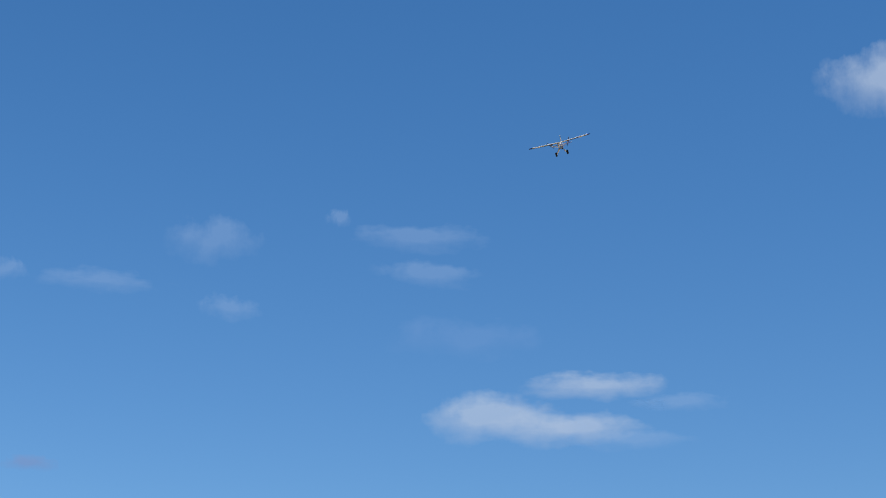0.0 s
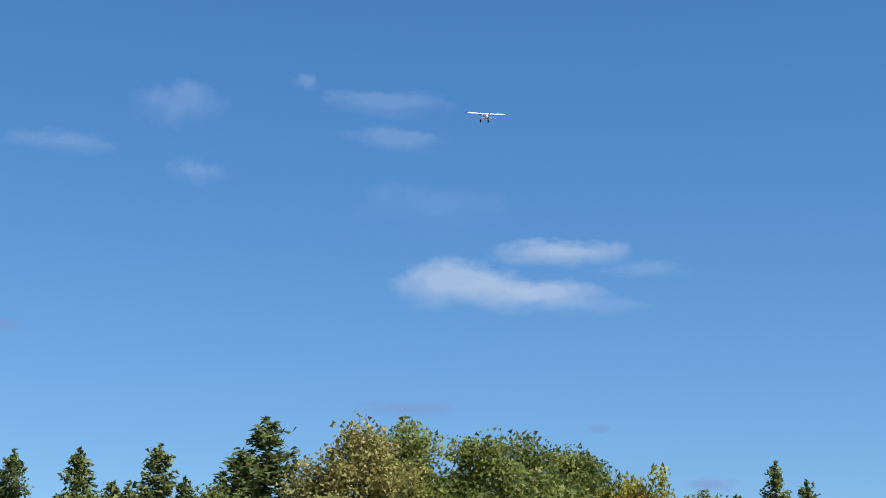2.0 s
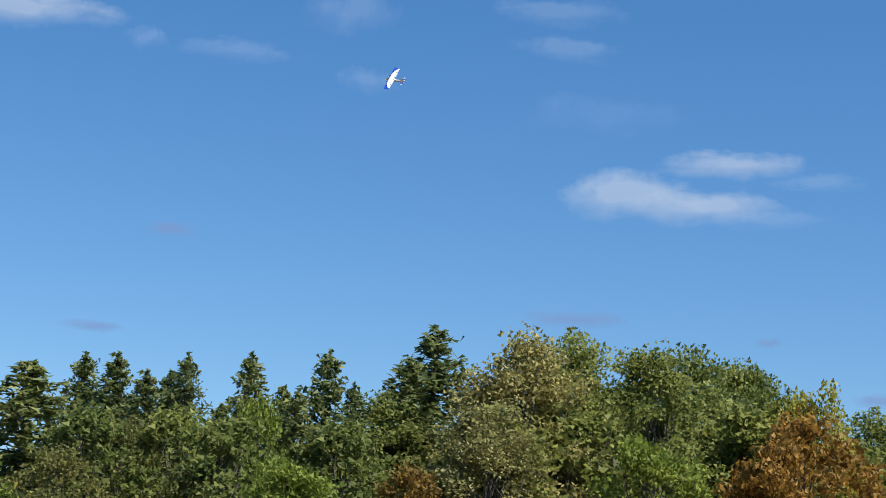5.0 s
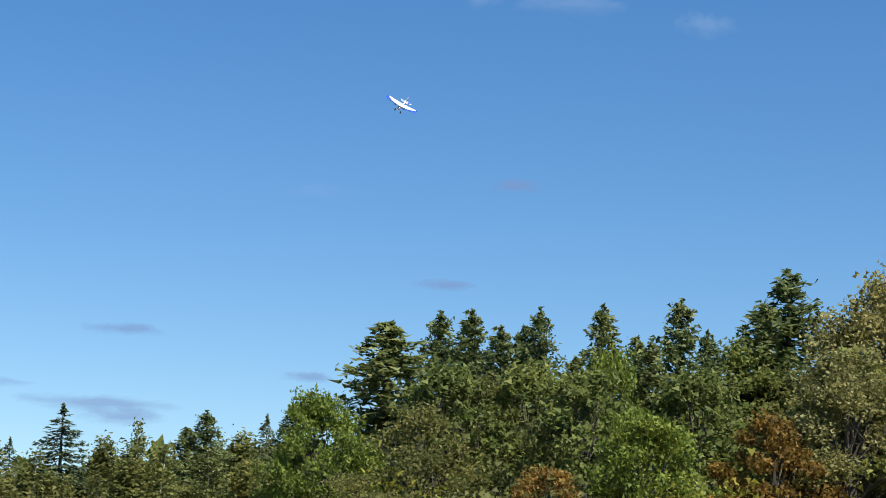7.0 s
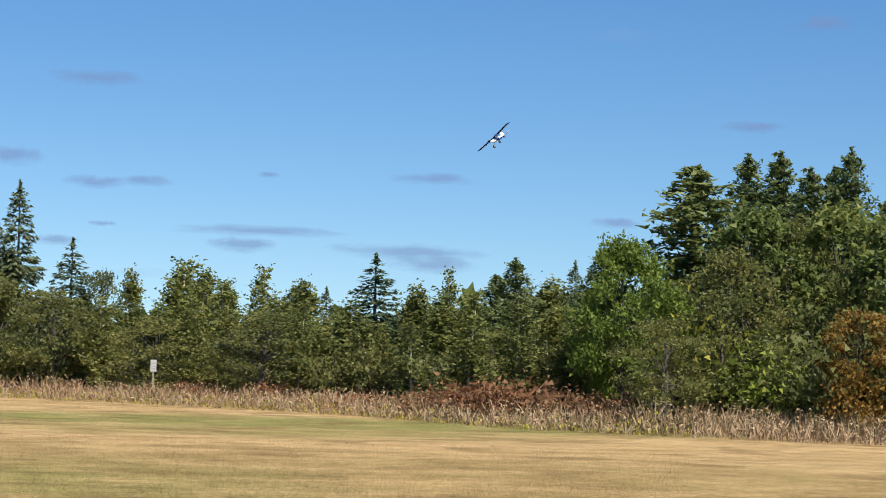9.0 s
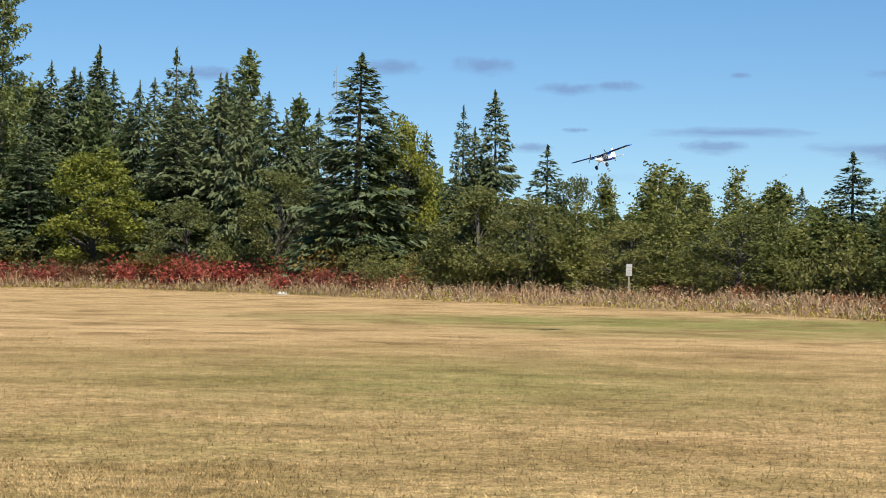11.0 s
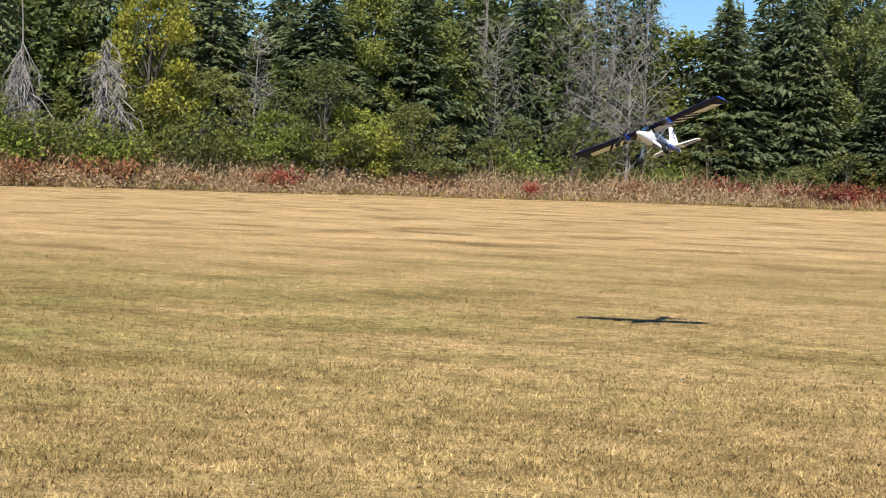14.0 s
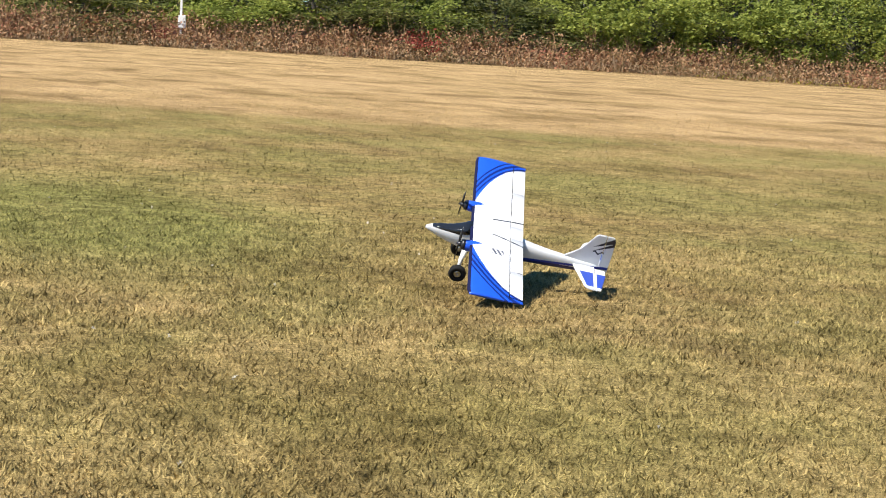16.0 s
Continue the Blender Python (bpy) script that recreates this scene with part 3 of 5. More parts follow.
def weeds(name, label, count, az0, az1, depth, tall, material, front=0.0, thick=0.010):
    a = rng.uniform(az0, az1, count)
    into = rng.uniform(0, 1, count) ** 1.5 * depth
    ragged = np.array([1.6 * noise.noise((x * 0.8, 3.0, 0.0)) + 1.3 * noise.noise((x * 3.1, 8.0, 0.0)) for x in a])
    r = np.interp(a, (-60, -25, -17, -10, 0, 10, 20, 30, 40, 60, 90, 130), (55, 55, 58, 73, 88, 111, 106, 95, 88, 95, 88, 80)) + front + into + ragged
    t = np.radians(a)
    base = np.stack([-np.sin(t) * r, np.cos(t) * r, np.zeros(count)], 1)
    clump = np.array([0.75 + 0.7 * noise.noise((x * 1.7, y * 0.5, 5.0)) for x, y in zip(a, r)])
    h = tall * clump.clip(0.25, 1.5) * rng.uniform(0.45, 1.2, count) * (0.45 + 0.55 * (into / 2.5).clip(0, 1))
    s = rng.uniform(0, 6.28, count)
    side = np.stack([np.cos(s), np.sin(s), np.zeros(count)], 1) * (thick * rng.uniform(0.6, 1.6, count))[:, None]
    up = np.stack([rng.normal(size=count) * 0.4, rng.normal(size=count) * 0.4, np.ones(count)], 1) * h[:, None]
    v = np.stack([base, base + up * 0.7 + side * 1.7, base + up, base + up * 0.62 - side * 1.7], 1).reshape(-1, 3)
    tagged(piece(name, mesh_of(name, v, np.arange(len(v)).reshape(-1, 4), material)), label, "weeds", kind="stuff")


field()
blades("mown_grass", "short mown grass, straw-coloured and olive blades", 170000, 6.0, 15.0, 4, 87, 0.031, 0.0036, BLADES, 1.3, 0.6)
blades("mown_grass", "short mown grass, olive and straw-coloured blades", 215000, 9.5, 44.0, -22, 84, 0.030, 0.0048, BLADES, 1.35, 0.6)
weeds("weed_strip", "waist-high dry weeds and straw grass along the field edge", 34000, -60, 4, 17, 0.9, DRY_WEED)
weeds("weed_strip", "waist-high dry weeds and straw grass along the field edge", 36000, 3, 92, 13, 1.02, DRY_WEED)
weeds("weed_strip", "rust-brown seed-headed weeds along the field edge", 15000, 38, 92, 10, 2.1, RUST_WEED, 1.0)
weeds("weed_strip", "tall straw-coloured and pinkish weeds along the field edge", 11000, 15, 42, 9, 2.0, DRY_WEED, 1.5)
weeds("weed_strip", "rust-brown seed-headed weeds along the field edge", 9000, -60, 17, 9, 1.1, RUST_WEED, 3.0)


def seed_heads(name, label, count, az0, az1, depth, low, high, size, material):
    """Leaves and seed heads that hang in the weeds."""
    a = rng.uniform(az0, az1, count)
    into = rng.uniform(0, 1, count) ** 1.3 * depth
    r = np.array([edge_at(x) for x in a]) + into + np.array([1.6 * noise.noise((x * 0.8, 3.0, 0.0)) for x in a])
    lump = np.array([0.8 + 0.6 * noise.noise((x * 1.7, y * 0.5, 5.0)) for x, y in zip(a, r)]).clip(0.3, 1.5)
    z = (low + (high - low) * rng.uniform(0, 1, count)) * lump * (0.4 + 0.6 * (into / 2.5).clip(0, 1))
    t = np.radians(a)
    v, f = random_leaves(np.stack([-np.sin(t) * r, np.cos(t) * r, z], 1), size, 0.0, 1.6)
    v[:, 2] = np.maximum(v[:, 2], 0.01)
    tagged(piece(name, mesh_of(name, v, f, material)), label, "weeds", kind="stuff")


seed_heads("weed_leaves", "straw-coloured seed heads and leaves in the weed strip", 70000, -60, 92, 14, 0.1, 1.05, 0.065, DRY_WEED)
seed_heads("weed_leaves", "rusty leaves and seed heads in the weed strip", 64000, 37, 92, 9, 0.1, 1.9, 0.085, RUST_WEED)
seed_heads("weed_leaves", "pale pinkish leaves and seed heads in the weed strip", 32000, 15, 42, 9, 0.1, 1.5, 0.08, DRY_WEED)
seed_heads("goldenrod", "yellow goldenrod patches in the weed strip", 9000, -22, 60, 4, 0.05, 0.6, 0.08, LEAF["gold_bush"])

# ---- the wood round the field ----
PROTO = {
    "spruce": [spruce(13, 2.0, 7800, "dark green spruce with drooping boughs at the wood edge", 0.1), spruce(13, 2.0, 7600, "blue-green pointed spruce standing in the wood"), spruce(12, 1.8, 7200, "slim dark spruce with a bare spike", -0.1)],
    "pine": [pine(12, 2.0, 8800, "tall shaggy green pine with upswept boughs"), pine(12, 1.8, 8200, "ragged white pine with open tufted top"), pine(11, 1.9, 8200, "olive-green pine with uneven crown")],
    "oak": [broadleaf(13, 3.2, 9800, LEAF["oak"], "large full green oak in the wood", size=0.135, gaps=0.0, clumps=84), broadleaf(13, 3.0, 9500, LEAF["oak"], "dense dark green broadleaf tree", clumps=90, size=0.135, gaps=0.0)],
    "gold_oak": [broadleaf(12, 3.0, 15000, LEAF["gold_oak"], "oak with pale golden-brown autumn leaves", gaps=0.05, size=0.118, clumps=90)],
    "green_tree": [broadleaf(7, 2.4, 9500, LEAF["green_tree"], "bright green leafy maple at the wood edge", low=0.05, size=0.122, clumps=80), broadleaf(6, 2.5, 9000, LEAF["green_tree"], "fresh green low spreading maple", low=0.03, size=0.12, clumps=80)],
    "lime_tree": [broadleaf(5, 2.6, 8000, LEAF["bush"], "sunlit lime-green low tree at the wood edge", low=0.03, size=0.115, clumps=80)],
    "white_pine": [pine(19, 3.0, 9000, "old white pine with open level boughs above the wood", 0.13, True)],
    "olive_tree": [broadleaf(7, 2.2, 6600, LEAF["olive_tree"], "olive-green willow thicket tree", low=0.05, size=0.105, gaps=0.15, clumps=80), broadleaf(6, 2.3, 6400, LEAF["olive_tree"], "grey-green bushy young tree", low=0.04, size=0.105, clumps=70)],
    "yellow_tree": [broadleaf(9, 2.4, 13000, LEAF["yellow_tree"], "maple turning yellow-green in early autumn", low=0.03, size=0.125, clumps=120)],
    "orange_tree": [broadleaf(6, 2.0, 8000, LEAF["orange_tree"], "small tree with orange-brown autumn leaves", low=0.05, size=0.12, gaps=0.15)],
    "birch": [birch(7, 1.3, 2700, "thin birch with sparse yellowing leaves", LEAF["birch"]), birch(7, 1.1, 2200, "slender young birch, loosely leaved", LEAF["birch"])],
    "dead_spruce": [dead_tree(13, 1.7, "dead grey spruce with bare drooping twigs", "dead_spruce", True)],
    "dead_tree": [dead_tree(11, 2.3, "leafless grey dead tree with upright bare branches"), dead_tree(11, 2.0, "bare bleached dead tree, many thin branches")],
    "dead_stump": [dead_tree(8, 1.5, "tall bare dead trunk with a skirt of grey twigs", "dead_snag", False, (0.40, 0.60)), dead_tree(8, 1.6, "broken dead trunk with a skirt of grey twigs", "dead_snag", False, (0.45, 0.95))],
}
SIZE = {"spruce": (13, 2.0), "pine": (12, 1.9), "oak": (13, 3.1), "gold_oak": (12, 3.0), "green_tree": (6.5, 2.4), "lime_tree": (5, 2.6), "white_pine": (19, 3.0), "olive_tree": (6.5, 2.2), "yellow_tree": (9, 2.4), "orange_tree": (6, 2.0), "birch": (7, 1.2), "dead_spruce": (13, 1.5), "dead_tree": (11, 2.1), "dead_stump": (8, 1.6)}
WIDER = {"spruce": 1.8, "pine": 1.75, "oak": 1.25, "gold_oak": 1.45, "birch": 1.3}
LEAST = {"oak": 3.0, "pine": 1.9, "spruce": 1.3, "olive_tree": 1.5, "green_tree": 1.6}
used = set()


def plant(kind, which, az, dist, h, r, turn):
    proto = PROTO[kind][which % len(PROTO[kind])]
    h0, r0 = SIZE[kind]
    m = Matrix.Translation(polar(az, dist)) @ Matrix.Rotation(turn, 4, "Z") @ Matrix.Diagonal((r / r0, r / r0, h / h0, 1))
    if proto.name not in used:
        used.add(proto.name)
        proto.matrix_basis = m
        return proto
    ob = copy_thing(proto, Matrix())
    ob.matrix_basis = m
    return ob


SKYLINE = []
STRETCH = {"pine": 1.035, "spruce": 1.015, "dead_spruce": 1.0, "dead_tree": 1.0, "birch": 0.93, "olive_tree": 0.95, "oak": 1.0, "gold_oak": 0.985, "yellow_tree": 1.0, "green_tree": 1.0}
for kind, rows in PLAN:
    for i, (az, dist, h, r) in enumerate(rows):
        SKYLINE.append((az, (h - 1.6) / dist))
        near = {"dead_tree": -1, "dead_stump": -2}.get(kind, 0)
        plant(kind, i, az, dist - near, h * STRETCH.get(kind, 1.05), max(r * WIDER.get(kind, 1.15), LEAST.get(kind, 0.6)), rng.uniform(0, 6.28))
SKYLINE = np.array(SKYLINE)

# the depth of the wood behind and between them
PROTO.update({
    "back_spruce": [spruce(13, 2.3, 3000, "dark spruce deep in the wood", 0.1, None, 1.5)],
    "back_oak": [broadleaf(12, 3.2, 2800, LEAF["oak"], "green broadleaf tree deep in the wood", size=0.235, clumps=60, gaps=0.0)],
    "back_olive": [broadleaf(7, 2.4, 2000, LEAF["olive_tree"], "grey-green young tree in the thicket", low=0.03, size=0.17, clumps=60, gaps=0.05)],
    "back_pine": [pine(12, 2.3, 3000, "pine deep in the wood", 0.19)],
})
SIZE.update({"back_spruce": (13, 2.3), "back_oak": (12, 3.2), "back_olive": (7, 2.4), "back_pine": (12, 2.3)})


def skyline_at(az, share):
    near = np.abs(SKYLINE[:, 0] - az) < 2.0
    return np.percentile(SKYLINE[near, 1], share) if near.sum() else 0.09


for i in range(150):
    az = -59 + 151 * i / 150 + rng.uniform(-0.4, 0.4)
    dist = edge_at(az) + rng.uniform(12, 28)
    if az < -53 or az > 87 :
        continue
    open_part = -20 < az < -4
    h = 1.6 + dist * skyline_at(az, 40 if open_part else 60) * (rng.uniform(0.72, 0.98) if az > 14 else rng.uniform(0.72, 0.95) if az > 3 else rng.uniform(0.5, 0.82) if az > -21 else rng.uniform(0.7, 0.93))
    kind = ("birch", "birch", "back_olive", "back_spruce")[i % 4] if open_part else ("back_spruce", "back_spruce", "back_spruce", "back_pine", "back_spruce", "back_oak")[i % 6] if -3 < az < 36 else ("back_oak", "back_olive", "back_pine", "back_oak")[i % 4]
    r = {"back_spruce": 0.19, "back_pine": 0.21, "back_oak": 0.30, "back_olive": 0.36, "birch": 0.2}[kind] * h
    plant(kind, i, az, dist, h, max(1.6, r), rng.uniform(0, 6.28))
for i in range(110):
    az = -59 + 151 * i / 110 + rng.uniform(-0.5, 0.5)
    dist = edge_at(az) + rng.uniform(7, 14) + (5 if -24 < az < 0 else 0)
    h = rng.uniform(3.0, 5.2) * (0.75 if -20 < az < -2 else 0.68 if az < 17 else 1.0)
    plant("back_olive", i, az, dist, h, rng.uniform(1.6, 2.4), rng.uniform(0, 6.28))


# thin young birches over the open thicket
for i in range(30):
    az = -20 + 21 * (i + rng.uniform(0, 1)) / 30
    dist = edge_at(az) + rng.uniform(9, 19)
    plant("birch", i, az, dist, rng.uniform(4.0, 6.2) * dist / 95, rng.uniform(0.8, 1.3), rng.uniform(0, 6.28))


# saplings in front of the broad-leaved wood
for i in range(26):
    az = 34 + 50 * (i + rng.uniform(0, 1)) / 26
    plant("birch", i, az, edge_at(az) + rng.uniform(9, 13), rng.uniform(4.5, 8.5) * (1.0 if az < 60 else 0.7), rng.uniform(1.2, 1.9), rng.uniform(0, 6.28))


# taller crowns that close the gaps of the skyline: bearing and elevation
TALL = [(16.2, 6.5), (17.4, 6.0), (14.4, 6.7), (15.1, 6.6), (19.9, 6.3), (22.2, 6.3), (15.6, 6.3), (14.8, 5.6), (13.0, 5.6), (12.0, 6.0), (11.2, 5.7), (10.2, 5.8), (9.4, 5.5), (8.9, 5.6), (7.0, 5.8), (6.3, 5.6), (5.5, 5.3), (4.9, 4.7), (3.9, 4.8), (1.9, 4.6), (0.6, 4.2), (17.0, 5.3), (20.3, 5.8), (64.4, 4.6), (65.9, 4.4), (67.3, 4.2), (69.0, 4.0)]
for i in range(56):
    az = 21 + 41 * i / 56 + rng.uniform(-0.3, 0.3)
    TALL.append((az, rng.uniform(5.4, 6.8) if az < 50 else rng.uniform(5.0, 6.2)))
for i, (az, high) in enumerate(TALL):
    dist = edge_at(az) + rng.uniform(13, 24)
    h = 1.6 + dist * math.tan(radians(high))
    kind = "back_spruce" if az < 20.5 or i % 3 == 0 else ("back_oak", "back_spruce", "back_pine")[i % 3]
    plant(kind, i, az, dist, h, {"back_spruce": 0.17, "back_oak": 0.26, "back_pine": 0.2}[kind] * h, rng.uniform(0, 6.28))


def far_woods():
    count = 36000
    a = rng.uniform(-60, 92, count)
    bins = np.arange(-61, 94, 0.5)
    low = np.array([skyline_at(x, 35) if x < 14 or 17.8 < x < 19.8 else 1.18 * max(skyline_at(x, 70), 0.10) for x in bins])
    top = 1.6 + 118 * np.interp(a, bins, low) * 0.72
    z = rng.uniform(0.02, 1, count) * top * (0.8 + 0.2 * np.array([noise.noise((x * 2.2, 1.0, 4.0)) for x in a]))
    reach = np.array([edge_at(x) for x in a]) + rng.uniform(30, 38, count)
    t = np.radians(a)
    v, f = random_leaves(np.stack([-np.sin(t) * reach, np.cos(t) * reach, z], 1), 0.75, 0.1, 1.3)
    tagged(piece("far_woods", mesh_of("far_woods", v, f, LEAF["oak"])), "dense dark foliage of the wood behind the front trees", "woods", kind="stuff")


far_woods()
BUSH = [shrub(2.2, 1.5, 2100, LEAF["olive_tree"], "olive-green bush at the foot of the wood", size=0.08), shrub(2.0, 1.4, 2100, LEAF["green_tree"], "green leafy bush at the wood edge", size=0.08), shrub(1.9, 1.3, 1700, LEAF["gold_bush"], "yellow-green bush beside the weeds", size=0.08), shrub(1.7, 1.3, 1700, LEAF["orange_tree"], "bush turning orange-brown beside the weeds", size=0.08), shrub(2.1, 1.5, 2100, LEAF["bush"], "sunlit light green bush at the foot of the wood", size=0.08)]
for b in BUSH:
    b["group"] = "bushes along the wood edge"
RED = [shrub(1.35, 1.3, 1100, LEAF["red_shrub"], "crimson autumn shrub in the dry weeds", size=0.09), shrub(1.2, 1.4, 950, LEAF["rust_shrub"], "rust-coloured shrub in the dry weeds", size=0.09)]
for b in RED:
    b["group"] = "red shrubs in the weeds"


def bush_at(proto, az, dist, sx, sz):
    m = Matrix.Translation(polar(az, dist)) @ Matrix.Rotation(rng.uniform(0, 6.28), 4, "Z") @ Matrix.Diagonal((sx, sx, sz, 1))
    ob = proto if proto.name not in used else copy_thing(proto, Matrix())
    used.add(proto.name)
    ob.matrix_basis = m


for i in range(126):
    az = -53 + 140 * (i + rng.uniform(0, 1)) / 126
    k = (0, 0, 0, 3)[i % 4] if -22 < az < 17 else (0, 1, 0, 2, 0, 1, 3, 0)[i % 8] if az < 22 else (4, 1, 0, 2, 4, 1, 3, 4)[i % 8] if az < 50 else (4, 1, 4, 2)[i % 4]
    s = rng.uniform(0.9, 1.7) * (1.15 if az < -20 else 1.0)
    bush_at(BUSH[k], az, edge_at(az) + rng.uniform(5, 13) + (3 if az > 17 else 6 if -24 < az < 0 else 0), s, s * rng.uniform(0.8, 1.25))
for i in range(46):
    az = 1.0 + 18 * i / 46 + rng.uniform(-0.3, 0.3)
    s = rng.uniform(0.95, 1.35) * (1.3 if 5.5 < az < 9.5 else 1.0)
    bush_at(RED[(0, 1, 0, 0, 1)[i % 5] if not 5.5 < az < 9.5 else 0], az, edge_at(az) + rng.uniform(3.5, 9.0), s, s * rng.uniform(0.75, 1.15))
for i in range(44):
    az = 20 + 66 * i / 44 + rng.uniform(-0.6, 0.6)
    s = rng.uniform(0.8, 1.5)
    bush_at(RED[(1, 1, 0, 1, 1)[i % 5]], az, edge_at(az) + rng.uniform(1.5, 7), s, s)
for i in range(6):
    az = -19 + 14 * i / 6 + rng.uniform(-0.4, 0.4)
    bush_at(RED[1], az, edge_at(az) + rng.uniform(4, 9), 0.9, rng.uniform(0.7, 1.2))
for az, d, s in ((36.3, 7, 1.75), (36.9, 8, 1.8), (35.7, 8, 1.6), (39.1, 7, 1.9), (39.8, 7, 1.8), (38.4, 8, 1.7), (33.5, 8, 1.8), (41.5, 7, 1.9)):
    bush_at(BUSH[int(d) % 2], az, edge_at(az) + d - 2, s, s)
for i in range(38):
    az = 46 + 42 * i / 38 + rng.uniform(-0.5, 0.5)
    s = rng.uniform(1.1, 1.7)
    bush_at(BUSH[(4, 1, 4, 2, 4)[i % 5]], az, edge_at(az) + rng.uniform(8, 12), s, s * rng.uniform(0.8, 1.2))
for az, d, s in ((-16.4, 12, 1.7), (-15.6, 13, 1.5)):
    bush_at(RED[1], az, edge_at(az) + d - 6, s, s * 0.9)



def specks(name, label, count, near, far, az0, az1, z, size, material):
    r, a = rng.uniform(near, far, count), np.radians(rng.uniform(az0, az1, count))
    c = np.stack([-np.sin(a) * r, np.cos(a) * r, np.full(count, z)], 1).repeat(5, 0) + rng.normal(size=(count * 5, 3)) * size * 0.35
    v, f = random_leaves(c, size, 0.0, 1.0)
    v[:, 2] = np.maximum(v[:, 2], 0.004)
    tagged(piece(name, mesh_of(name, v, f, material)), label, "flowers", kind="stuff")


PETAL = plain("pale_petals", (0.48, 0.44, 0.35), 0.8, 0.1, vary=0.2)
specks("clover_heads", "scattered pale clover heads in the mown grass", 110, 6.5, 30, 10, 84, 0.03, 0.012, PETAL)
specks("white_asters", "pale asters along the weed strip", 26, 66, 80, -14, 2, 0.45, 0.05, PETAL)


# ---- signs, stones ----
def box_bm(sx, sy, sz, at=(0, 0, 0), bevel=0.004):
    bm = bmesh.new()
    bmesh.ops.create_cube(bm, size=1, matrix=Matrix.Translation(at) @ Matrix.Diagonal((sx, sy, sz, 1)))
    if bevel:
        bmesh.ops.bevel(bm, geom=bm.edges[:], offset=bevel, segments=1, affect="EDGES")
    return bm


WHITE = plain("weathered_white_paint", (0.72, 0.72, 0.70), 0.6, 0.4, vary=0.15, scale=12)
WOOD = plain("grey_post_wood", (0.30, 0.26, 0.21), 0.85, 0.2, vary=0.3, scale=14)
BOARD = plain("weathered_grey_board", (0.36, 0.36, 0.34), 0.8, 0.3, vary=0.2, scale=9)
STONE = plain("pale_stone", (0.50, 0.48, 0.44), 0.9, 0.2, vary=0.25, scale=9)


def signpost(az, dist):
    root = tagged(new("field_sign"), "small white notice board on a thin post in the weeds", "sign")
    root.matrix_basis = Matrix.Translation(polar(az, dist)) @ Matrix.Rotation(radians(az), 4, "Z")
    part("post", box_bm(0.06, 0.06, 1.86, (0, 0, 0.93)), WOOD, root, smooth=False)
    part("board", box_bm(0.27, 0.02, 0.54, (0, -0.045, 1.66)), BOARD, root, smooth=False)
    for k in range(3):
        part("line", box_bm(0.2, 0.004, 0.035, (0, -0.057, 1.76 - 0.12 * k), 0), WOOD, root, smooth=False)


def tall_post(az, dist):
    root = tagged(new("utility_post"), "white post with a meter box standing in the weeds", "post")
    root.matrix_basis = Matrix.Translation(polar(az, dist)) @ Matrix.Rotation(radians(az), 4, "Z")
    part("pole", box_bm(0.11, 0.11, 4.2, (0, 0, 2.1), 0.01), WHITE, root, smooth=False)
    part("meter_box", box_bm(0.36, 0.2, 0.62, (0.06, -0.16, 1.28), 0.02), WHITE, root, smooth=False)


def stone(az, dist, r):
    bm = bmesh.new()
    bmesh.ops.create_icosphere(bm, subdivisions=2, radius=r)
    for v in bm.verts:
        v.co *= 1 + 0.3 * noise.noise(v.co * 3 / r * 0.6 + Vector((az, 0, 0)))
        v.co.z = max(v.co.z * 0.55, -0.02)
    ob = part("stone", bm, STONE)
    ob.location = polar(az, dist)
    tagged(ob, "pale half-buried stone at the mown edge", "stone")


signpost(-5.65, 86)
tall_post(75.7, 93)
stone(4.95, 100, 0.32)


